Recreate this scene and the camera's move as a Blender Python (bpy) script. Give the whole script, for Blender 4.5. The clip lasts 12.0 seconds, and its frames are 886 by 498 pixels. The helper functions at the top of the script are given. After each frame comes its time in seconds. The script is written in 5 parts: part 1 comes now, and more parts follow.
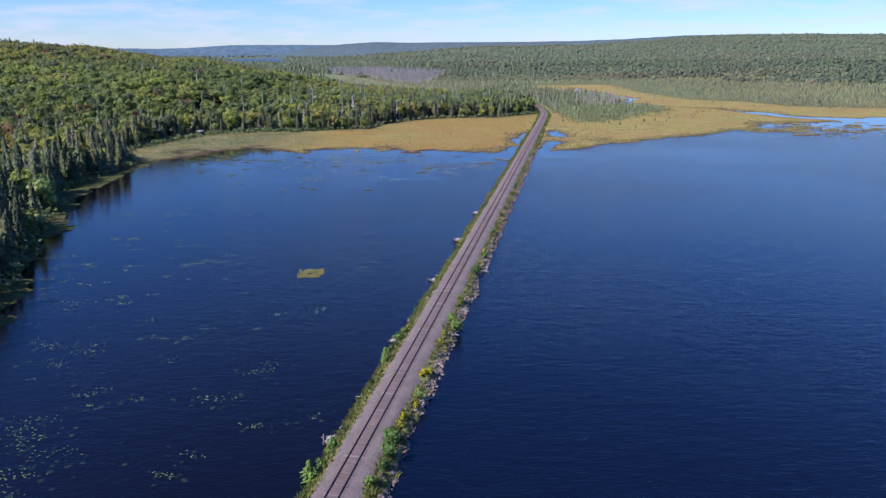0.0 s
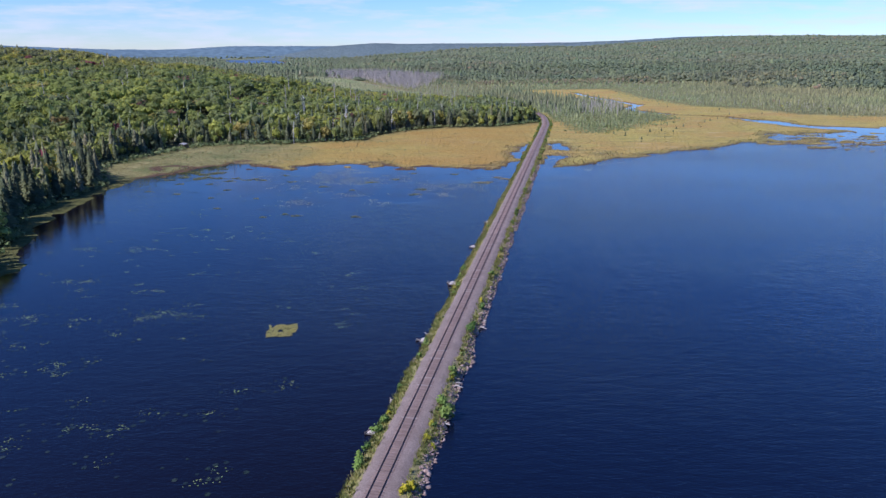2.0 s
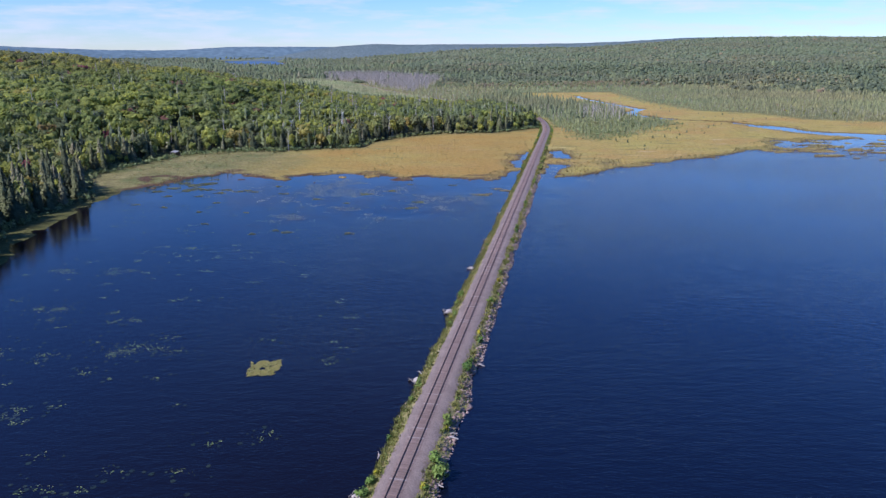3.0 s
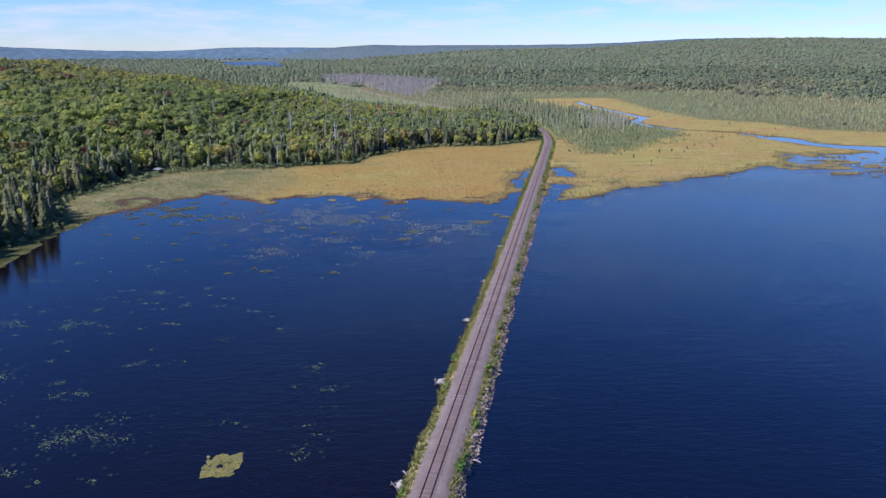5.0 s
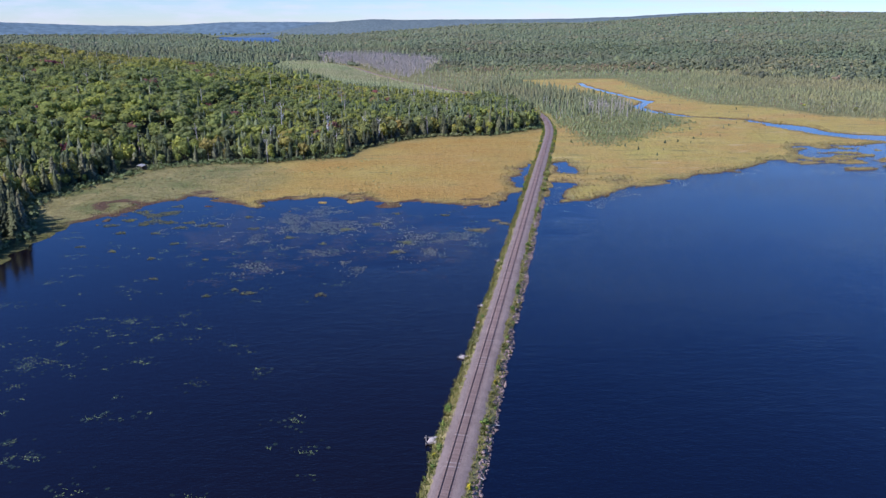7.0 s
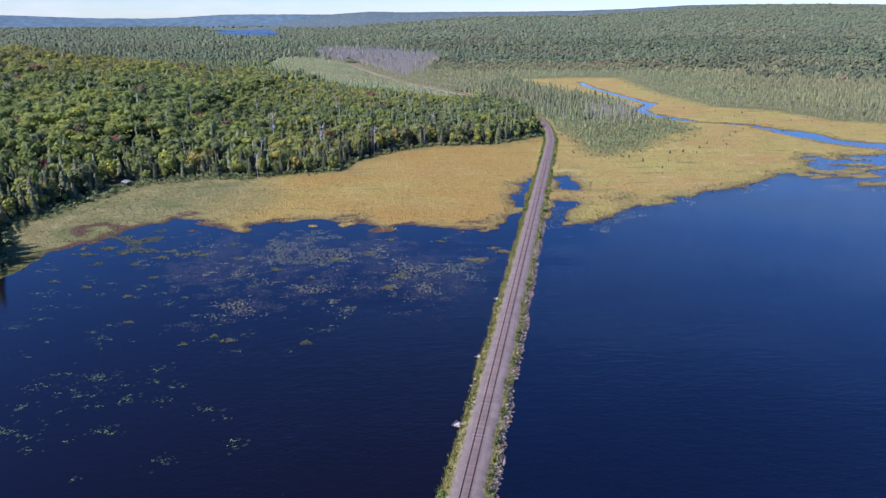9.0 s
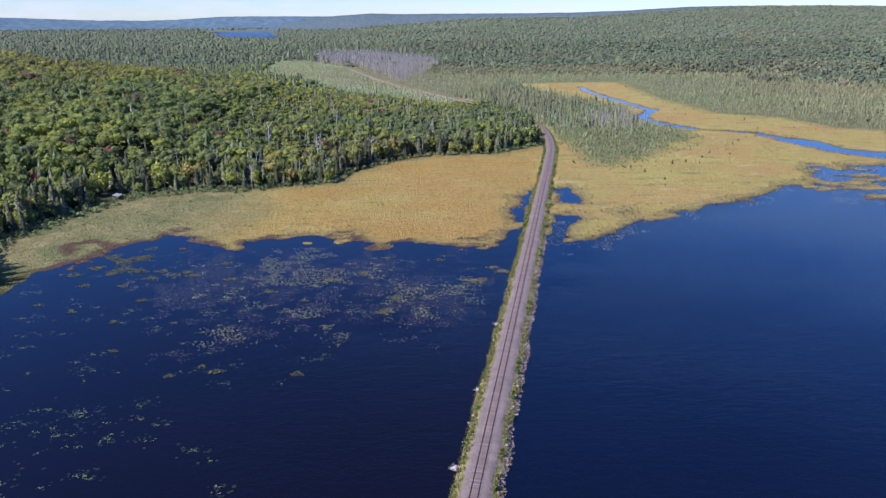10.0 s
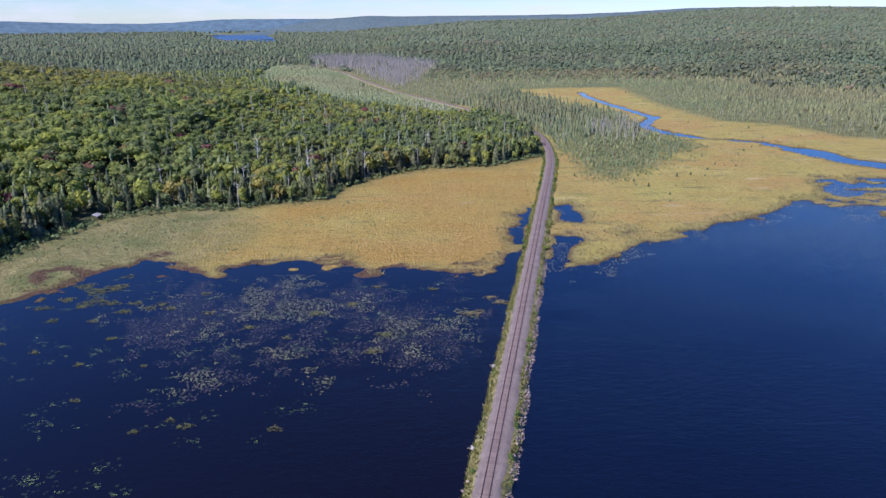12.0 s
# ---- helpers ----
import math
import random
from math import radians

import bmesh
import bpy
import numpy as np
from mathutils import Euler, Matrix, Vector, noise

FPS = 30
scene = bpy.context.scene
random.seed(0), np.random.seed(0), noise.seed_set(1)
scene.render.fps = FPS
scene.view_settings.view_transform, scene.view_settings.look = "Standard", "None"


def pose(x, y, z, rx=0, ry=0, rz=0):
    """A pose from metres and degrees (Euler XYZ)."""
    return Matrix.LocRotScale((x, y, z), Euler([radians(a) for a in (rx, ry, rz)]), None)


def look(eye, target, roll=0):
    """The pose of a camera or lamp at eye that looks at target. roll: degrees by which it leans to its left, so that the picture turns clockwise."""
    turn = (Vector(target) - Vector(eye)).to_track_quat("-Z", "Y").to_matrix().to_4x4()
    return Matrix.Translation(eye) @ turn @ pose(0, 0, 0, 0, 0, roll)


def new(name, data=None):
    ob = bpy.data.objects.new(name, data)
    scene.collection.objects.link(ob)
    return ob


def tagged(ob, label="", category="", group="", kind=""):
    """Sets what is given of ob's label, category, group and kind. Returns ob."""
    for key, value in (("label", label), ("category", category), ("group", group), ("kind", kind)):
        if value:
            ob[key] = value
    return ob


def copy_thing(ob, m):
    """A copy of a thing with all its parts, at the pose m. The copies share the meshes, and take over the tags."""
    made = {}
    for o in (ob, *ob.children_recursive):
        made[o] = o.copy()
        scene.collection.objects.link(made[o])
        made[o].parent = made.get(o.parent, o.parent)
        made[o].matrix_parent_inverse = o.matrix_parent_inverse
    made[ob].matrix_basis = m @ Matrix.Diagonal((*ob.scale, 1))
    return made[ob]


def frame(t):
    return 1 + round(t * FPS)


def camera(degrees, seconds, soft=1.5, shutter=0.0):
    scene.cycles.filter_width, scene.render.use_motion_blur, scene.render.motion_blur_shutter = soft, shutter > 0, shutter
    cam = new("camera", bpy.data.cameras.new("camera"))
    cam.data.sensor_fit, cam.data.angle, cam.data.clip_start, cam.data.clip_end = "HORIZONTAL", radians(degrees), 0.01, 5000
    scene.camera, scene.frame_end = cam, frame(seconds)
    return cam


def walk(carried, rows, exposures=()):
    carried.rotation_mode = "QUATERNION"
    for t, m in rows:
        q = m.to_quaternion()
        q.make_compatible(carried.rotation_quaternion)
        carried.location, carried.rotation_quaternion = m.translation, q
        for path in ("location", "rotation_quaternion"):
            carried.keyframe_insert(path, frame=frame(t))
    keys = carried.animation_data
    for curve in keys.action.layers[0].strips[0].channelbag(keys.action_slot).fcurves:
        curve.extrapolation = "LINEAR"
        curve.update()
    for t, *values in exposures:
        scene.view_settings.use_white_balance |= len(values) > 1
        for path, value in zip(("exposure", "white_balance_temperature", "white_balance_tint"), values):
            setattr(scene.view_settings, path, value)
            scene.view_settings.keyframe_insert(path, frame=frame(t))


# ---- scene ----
# ---------- camera ----------
cam = camera(65.0, 12.0, soft=1.4)
# seconds, x, y, z, yaw, pitch, roll
PATH = [
    (0, 0.00, 0.00, 49.83, 0.17, -15.96, 0.07),
    (0.5, 0.41, 6.01, 50.77, 0.17, -15.95, 0.09),
    (1, 0.82, 11.78, 51.72, 0.16, -15.92, 0.09),
    (1.5, 1.23, 17.49, 53.00, 0.15, -15.91, 0.10),
    (2, 1.66, 23.19, 54.36, 0.14, -15.93, 0.10),
    (2.5, 2.14, 28.80, 55.63, 0.13, -15.90, 0.12),
    (3, 2.57, 34.46, 57.19, 0.13, -15.90, 0.15),
    (5, 4.23, 56.56, 63.61, 0.14, -15.92, 0.19),
    (5.5, 4.61, 61.29, 65.39, 0.13, -15.89, 0.19),
    (6, 5.00, 65.78, 67.35, 0.13, -15.92, 0.17),
    (6.2, 5.14, 67.47, 68.11, 0.12, -15.95, 0.16),
    (6.5, 5.36, 70.02, 69.25, 0.12, -16.59, 0.14),
    (6.7, 5.49, 71.72, 70.13, 0.12, -17.12, 0.14),
    (7.4, 5.97, 77.69, 73.21, 0.11, -18.58, 0.13),
    (8.5, 6.71, 87.07, 78.06, 0.10, -18.63, 0.12),
    (9, 7.00, 91.52, 80.11, 0.10, -18.63, 0.10),
    (9.5, 7.34, 96.03, 82.08, 0.10, -18.59, 0.07),
    (10, 7.76, 100.25, 84.01, 0.10, -18.55, 0.04),
    (10.5, 8.25, 104.31, 85.49, 0.08, -18.50, 0.01),
    (11, 8.69, 108.51, 86.49, 0.06, -18.49, -0.04),
    (11.5, 9.10, 112.93, 87.25, 0.05, -18.47, -0.08),
    (12, 9.53, 117.73, 87.74, 0.03, -18.44, -0.13),
]
walk(cam, [(t, pose(x, y, z, 90 + p, 0, w) @ pose(0, 0, 0, 0, 0, r)) for t, x, y, z, w, p, r in PATH],
     exposures=[(0.0, 0.38, 5550, 25), (3.0, 0.42, 5550, 25), (6.5, 0.41, 5550, 25), (8.5, 0.58, 5550, 25), (12.0, 0.49, 5550, 25)])

# ---------- sky and sun ----------
SUN_DIR = Vector((-0.66, -0.45, 0.79)).normalized()
SUN_EL = math.asin(SUN_DIR.z)
SUN_AZ = math.atan2(SUN_DIR.x, SUN_DIR.y)


def build_world():
    w = bpy.data.worlds.new("sky")
    scene.world = w
    w.use_nodes = True
    nt = w.node_tree
    nt.nodes.clear()
    out = nt.nodes.new("ShaderNodeOutputWorld")
    bg = nt.nodes.new("ShaderNodeBackground")
    sky = nt.nodes.new("ShaderNodeTexSky")
    sky.sky_type = "NISHITA"
    sky.sun_disc = False
    sky.sun_elevation = SUN_EL
    sky.sun_rotation = SUN_AZ
    sky.altitude = 300
    sky.air_density, sky.dust_density, sky.ozone_density = 1.0, 0.0, 4.0
    # thin fair-weather cloud, in flat streaks towards the horizon
    tc = nt.nodes.new("ShaderNodeTexCoord")
    sep = nt.nodes.new("ShaderNodeSeparateXYZ")
    nt.links.new(tc.outputs["Generated"], sep.inputs[0])
    com = nt.nodes.new("ShaderNodeMapping")
    com.inputs["Scale"].default_value = (7.0, 7.0, 46.0)
    nt.links.new(tc.outputs["Generated"], com.inputs[0])
    nz = nt.nodes.new("ShaderNodeTexNoise")
    nz.inputs["Scale"].default_value = 1.6
    nz.inputs["Detail"].default_value = 6
    nz.inputs["Roughness"].default_value = 0.6
    nt.links.new(com.outputs[0], nz.inputs["Vector"])
    rp = nt.nodes.new("ShaderNodeValToRGB")
    rp.color_ramp.elements[0].position, rp.color_ramp.elements[1].position = 0.45, 0.70
    rp.color_ramp.elements[0].color, rp.color_ramp.elements[1].color = (0, 0, 0, 1), (0.55, 0.55, 0.55, 1)
    nt.links.new(nz.outputs["Fac"], rp.inputs[0])
    mix = nt.nodes.new("ShaderNodeMixRGB")
    mix.inputs[2].default_value = (6.3, 6.2, 6.5, 1)
    low = nt.nodes.new("ShaderNodeMapRange")
    low.inputs[1].default_value, low.inputs[2].default_value = 0.09, 0.22
    low.inputs[3].default_value, low.inputs[4].default_value = 1.0, 0.06
    nt.links.new(sep.outputs[2], low.inputs[0])
    veil = nt.nodes.new("ShaderNodeMath"); veil.operation = "MULTIPLY"
    nt.links.new(rp.outputs[0], veil.inputs[0]); nt.links.new(low.outputs[0], veil.inputs[1])
    nt.links.new(veil.outputs[0], mix.inputs[0])
    blue = nt.nodes.new("ShaderNodeMixRGB")
    blue.blend_type = "MULTIPLY"
    blue.inputs[0].default_value = 1.0
    # clear dry air: paler at the horizon, deep blue overhead
    tint = nt.nodes.new("ShaderNodeValToRGB")
    tint.color_ramp.elements[0].position, tint.color_ramp.elements[1].position = 0.15, 0.46
    tint.color_ramp.elements[0].color, tint.color_ramp.elements[1].color = (0.56, 0.86, 1.17, 1), (0.37, 0.76, 1.30, 1)
    haze = tint.color_ramp.elements.new(0.0)
    haze.color = (0.69, 0.81, 0.93, 1)
    mid = tint.color_ramp.elements.new(0.28)
    mid.color = (0.43, 0.80, 1.24, 1)
    nt.links.new(sep.outputs[2], tint.inputs[0])
    nt.links.new(tint.outputs[0], blue.inputs[2])
    nt.links.new(sky.outputs[0], blue.inputs[1])
    nt.links.new(blue.outputs[0], mix.inputs[1])
    nt.links.new(mix.outputs[0], bg.inputs[0])
    bg.inputs[1].default_value = 0.10
    nt.links.new(bg.outputs[0], out.inputs[0])


build_world()
sun = new("sun", bpy.data.lights.new("sun", "SUN"))
sun.data.energy, sun.data.angle, sun.data.color = 4.7, radians(0.5), (1.0, 0.93, 0.82)
sun.matrix_world = look(SUN_DIR * 300, (0, 0, 0))


# ---------- materials ----------
def rgb(c):
    return (c[0], c[1], c[2], 1.0)


class Mat:
    """A small wrapper to string shader nodes together."""

    def __init__(self, name, rough=0.9, spec=0.25):
        self.m = bpy.data.materials.new(name)
        self.m.use_nodes = True
        self.t = self.m.node_tree
        self.b = self.t.nodes["Principled BSDF"]
        self.b.inputs["Roughness"].default_value = rough
        self.b.inputs["Specular IOR Level"].default_value = spec
        self.geo = None

    def n(self, kind, **kw):
        nd = self.t.nodes.new(kind)
        for k, v in kw.items():
            nd.inputs[k.replace("_", " ")].default_value = v
        return nd

    def link(self, a, b):
        self.t.links.new(a, b)

    def pos(self, sx=1.0, sy=1.0, sz=1.0):
        if self.geo is None:
            self.geo = self.n("ShaderNodeNewGeometry")
        mp = self.n("ShaderNodeMapping")
        mp.inputs["Scale"].default_value = (sx, sy, sz)
        self.link(self.geo.outputs["Position"], mp.inputs[0])
        return mp.outputs[0]

    def noise(self, scale, detail=4.0, rough=0.55, vec=None, lo=0.3, hi=0.7):
        nd = self.n("ShaderNodeTexNoise", Scale=scale, Detail=detail, Roughness=rough)
        self.link(vec or self.pos(), nd.inputs["Vector"])
        mr = self.n("ShaderNodeMapRange")
        mr.inputs[1].default_value, mr.inputs[2].default_value = lo, hi
        self.link(nd.outputs["Fac"], mr.inputs[0])
        return mr.outputs[0]

    def attr(self, name):
        nd = self.n("ShaderNodeAttribute")
        nd.attribute_name = name
        return nd.outputs["Fac"]

    def mix(self, fac, a, b, mode="MIX"):
        nd = self.n("ShaderNodeMixRGB")
        nd.blend_type = mode
        for sock, v in ((nd.inputs[0], fac), (nd.inputs[1], a), (nd.inputs[2], b)):
            if isinstance(v, (int, float)):
                sock.default_value = v
            elif isinstance(v, tuple):
                sock.default_value = rgb(v)
            else:
                self.link(v, sock)
        return nd.outputs[0]

    def ramp(self, fac, stops):
        nd = self.n("ShaderNodeValToRGB")
        el = nd.color_ramp.elements
        while len(el) < len(stops):
            el.new(0.5)
        for e, (p, c) in zip(el, stops):
            e.position, e.color = p, rgb(c)
        self.link(fac, nd.inputs[0])
        return nd.outputs[0]

    def math(self, op, a, b):
        nd = self.n("ShaderNodeMath")
        nd.operation = op
        for sock, v in ((nd.inputs[0], a), (nd.inputs[1], b)):
            if isinstance(v, (int, float)):
                sock.default_value = v
            else:
                self.link(v, sock)
        return nd.outputs[0]

    def color(self, sock):
        self.link(sock, self.b.inputs["Base Color"])
        return self

    def bump(self, sock, strength=0.5, dist=0.1):
        nd = self.n("ShaderNodeBump", Strength=strength, Distance=dist)
        self.link(sock, nd.inputs["Height"])
        self.link(nd.outputs[0], self.b.inputs["Normal"])
        return self


def mat_plain(name, a, b, scale=2.0, rough=0.85, bump=0.4, dist=0.03, metal=0.0, spec=0.25, rand=0.0):
    m = Mat(name, rough, spec)
    c = m.mix(m.noise(scale, 5), a, b)
    c = m.mix(m.noise(scale * 7, 3, lo=0.35, hi=0.75), c, tuple(v * 0.62 for v in a))
    if rand:
        oi = m.n("ShaderNodeObjectInfo")
        k = m.math("ADD", m.math("MULTIPLY", oi.outputs["Random"], rand), 1 - rand / 2)
        c = m.mix(1.0, c, k, "MULTIPLY")
    m.color(c).bump(m.noise(scale * 5, 4), bump, dist)
    m.b.inputs["Metallic"].default_value = metal
    return m.m


def mat_leaf(name, stops, transl=0.12, rough=0.75, island=0.35, objrand=False):
    """Foliage: the hue goes by the plant, the value also by each clump of leaves."""
    m = Mat(name, rough, 0.12)
    if objrand:
        fac = m.n("ShaderNodeObjectInfo").outputs["Random"]
    else:
        fac = m.attr("tint")
    c = m.ramp(fac, stops)
    geo = m.n("ShaderNodeNewGeometry")
    k = m.math("ADD", m.math("MULTIPLY", geo.outputs["Random Per Island"], island), 1 - island / 2)
    c = m.mix(1.0, c, k, "MULTIPLY")
    c = m.mix(m.noise(0.9, 3), c, m.mix(1.0, c, (0.66, 0.72, 0.64), "MULTIPLY"))
    c = m.mix(m.noise(0.011, 4), c, m.mix(1.0, c, (0.76, 0.86, 0.92), "MULTIPLY"))
    c = m.mix(m.noise(0.0035, 3, lo=0.45, hi=0.65), c, m.mix(1.0, c, (1.06, 0.90, 0.95), "MULTIPLY"))
    m.color(c)
    m.bump(m.noise(1.1, 3, 0.6), 0.8, 0.5)
    tr = m.n("ShaderNodeBsdfTranslucent")
    m.link(c, tr.inputs[0])
    ms = m.n("ShaderNodeMixShader")
    ms.inputs[0].default_value = transl
    m.link(m.b.outputs[0], ms.inputs[1])
    m.link(tr.outputs[0], ms.inputs[2])
    m.link(ms.outputs[0], m.t.nodes["Material Output"].inputs[0])
    return m.m


DECID = [(0.0, (0.212, 0.228, 0.105)), (0.35, (0.305, 0.332, 0.102)), (0.62, (0.398, 0.412, 0.094)),
         (0.80, (0.500, 0.485, 0.086)), (0.90, (0.42, 0.33, 0.09)), (0.955, (0.34, 0.20, 0.11)), (0.985, (0.36, 0.125, 0.12))]
CONIF = [(0.0, (0.125, 0.145, 0.080)), (0.5, (0.190, 0.215, 0.105)), (0.8, (0.270, 0.290, 0.135)), (1.0, (0.330, 0.310, 0.195))]
YOUNG = [(0.0, (0.27, 0.30, 0.145)), (0.6, (0.36, 0.375, 0.175)), (1.0, (0.43, 0.41, 0.225))]
FARLEAF = [(0.0, (0.115, 0.138, 0.086)), (0.5, (0.195, 0.215, 0.115)), (0.85, (0.280, 0.280, 0.125)), (1.0, (0.31, 0.235, 0.14))]
M_FARLEAF = mat_leaf("leaves_distant", FARLEAF, 0.1)
BOG = [(0.0, (0.165, 0.185, 0.098)), (0.5, (0.252, 0.270, 0.130)), (1.0, (0.370, 0.378, 0.160))]
M_BOG = mat_leaf("bog_needles", BOG, 0.1)
M_DECID = mat_leaf("leaves_broad", DECID, 0.42)
M_CONIF = mat_leaf("needles", CONIF, 0.05)
M_YOUNG = mat_leaf("leaves_young", YOUNG, 0.12)
M_BUSH = mat_leaf("leaves_shrub", [(0.0, (0.15, 0.235, 0.058)), (0.5, (0.23, 0.32, 0.068)), (1.0, (0.33, 0.35, 0.090))], 0.18, objrand=True)
M_GOLD = mat_leaf("leaves_goldenrod", [(0.0, (0.38, 0.34, 0.03)), (0.5, (0.60, 0.47, 0.03)), (1.0, (0.45, 0.40, 0.05))], 0.15, objrand=True)
M_GRASS = mat_leaf("grass_blades", [(0.0, (0.20, 0.22, 0.060)), (0.45, (0.31, 0.29, 0.080)), (0.75, (0.42, 0.35, 0.12)), (1.0, (0.48, 0.40, 0.20))], 0.25)
M_SEDGE = mat_leaf("sedge_blades", [(0.0, (0.27, 0.26, 0.09)), (0.5, (0.40, 0.30, 0.10)), (1.0, (0.48, 0.38, 0.17))], 0.25)
M_BARK = mat_plain("bark", (0.11, 0.085, 0.065), (0.19, 0.16, 0.13), 3.0)
M_SNAG = mat_plain("dead_wood", (0.37, 0.33, 0.28), (0.52, 0.47, 0.41), 2.0)
M_STONE = mat_plain("stone", (0.175, 0.122, 0.098), (0.340, 0.255, 0.212), 1.6, bump=0.6, dist=0.05, rand=0.55)
M_PALE = mat_plain("pale_stone", (0.36, 0.32, 0.28), (0.54, 0.49, 0.43), 1.2, bump=0.5, dist=0.05)
M_RAIL = mat_plain("rail_steel", (0.10, 0.062, 0.048), (0.17, 0.11, 0.088), 3.0, rough=0.6, metal=0.3, spec=0.5)
M_TIE = mat_plain("sleeper_wood", (0.165, 0.115, 0.094), (0.250, 0.185, 0.155), 3.0, rand=0.5)
M_ROOF = mat_plain("pale_roof", (0.22, 0.22, 0.21), (0.30, 0.30, 0.29), 1.0, rough=0.8, bump=0.1)
M_TIMBER = mat_plain("weathered_timber", (0.16, 0.14, 0.12), (0.28, 0.25, 0.22), 2.0)


def mat_water():
    m = Mat("lake_water", 0.06, 0.5)
    m.b.inputs["IOR"].default_value = 1.333
    # shallow peat-brown water west of the causeway, deeper and bluer to its east
    brown = m.mix(m.noise(0.012, 3), (0.0032, 0.0024, 0.0040), (0.0044, 0.0032, 0.0052))
    blue = m.mix(m.noise(0.012, 3), (0.0024, 0.0040, 0.0114), (0.0031, 0.0050, 0.0140))
    sep = m.n("ShaderNodeSeparateXYZ")
    m.link(m.pos(), sep.inputs[0])
    side = m.math("SUBTRACT", sep.outputs[0], m.math("MULTIPLY", m.math("ADD", sep.outputs[1], -135.2), 0.1863))
    mr = m.n("ShaderNodeMapRange")
    mr.inputs[1].default_value, mr.inputs[2].default_value = -3.0, 3.0
    m.link(side, mr.inputs[0])
    deep = m.mix(mr.outputs[0], brown, blue)
    m.color(deep)
    # wind ripples, weaker where the lake lies calm
    rip = m.math("MULTIPLY", m.noise(2.4, 3, 0.62, m.pos(0.5, 1.0, 1.0), 0.0, 1.0), 1.0)
    chop = m.noise(0.34, 2, 0.5, m.pos(0.65, 1.0, 1.0), 0.0, 1.0)
    swl = m.noise(0.8, 2, 0.5, m.pos(0.45, 1.0, 1.0), 0.0, 1.0)
    h = m.math("ADD", m.math("ADD", rip, m.math("MULTIPLY", swl, 0.9)), m.math("MULTIPLY", chop, 0.95))
    wind = m.noise(0.011, 4, 0.55, m.pos(0.55, 1.0, 1.0), 0.30, 0.66)
    # floating leaves still the ripples off the western bog
    far = m.n("ShaderNodeVectorMath")
    far.operation = "DISTANCE"
    far.inputs[1].default_value = (-34, 350, 0)
    m.link(m.pos(0.72, 1.0, 1.0), far.inputs[0])
    shore_way = m.math("ADD", far.outputs["Value"], m.math("MULTIPLY", m.noise(0.03, 4, 0.6, m.pos(0.6, 1.0, 1.0)), 50.0))
    still = m.n("ShaderNodeMapRange")
    still.inputs[1].default_value, still.inputs[2].default_value = 74.0, 100.0
    still.inputs[3].default_value, still.inputs[4].default_value = 0.06, 1.0
    m.link(shore_way, still.inputs[0])
    lee = m.n("ShaderNodeMapRange")
    lee.inputs[1].default_value, lee.inputs[2].default_value = -95.0, -40.0
    lee.inputs[3].default_value, lee.inputs[4].default_value = 0.14, 1.0
    m.link(side, lee.inputs[0])
    # the creek and the pools beside the line lie calm
    sheltered = m.n("ShaderNodeMapRange")
    sheltered.inputs[1].default_value, sheltered.inputs[2].default_value = 545.0, 620.0
    sheltered.inputs[3].default_value, sheltered.inputs[4].default_value = 1.0, 0.07
    m.link(m.math("ADD", sep.outputs[1], m.math("MULTIPLY", sep.outputs[0], 0.45)), sheltered.inputs[0])
    off = m.n("ShaderNodeMapRange")
    off.inputs[1].default_value, off.inputs[2].default_value = 14.0, 30.0
    off.inputs[3].default_value, off.inputs[4].default_value = 0.1, 1.0
    m.link(m.math("ABSOLUTE", side, 0.0), off.inputs[0])
    south = m.n("ShaderNodeMapRange")
    south.inputs[1].default_value, south.inputs[2].default_value = 330.0, 362.0
    south.inputs[3].default_value, south.inputs[4].default_value = 1.0, 0.0
    m.link(sep.outputs[1], south.inputs[0])
    pools = m.math("MULTIPLY", sheltered.outputs[0], m.math("MAXIMUM", off.outputs[0], south.outputs[0]))
    amp = m.math("ADD", m.math("MULTIPLY", m.math("MULTIPLY", m.math("ADD", m.math("MULTIPLY", wind, 0.6), 0.4), lee.outputs[0]), 0.72), 0.10)
    amp = m.math("MULTIPLY", amp, m.math("MULTIPLY", still.outputs[0], pools))
    m.bump(m.math("MULTIPLY", h, amp), 1.0, 0.11)
    return m.m


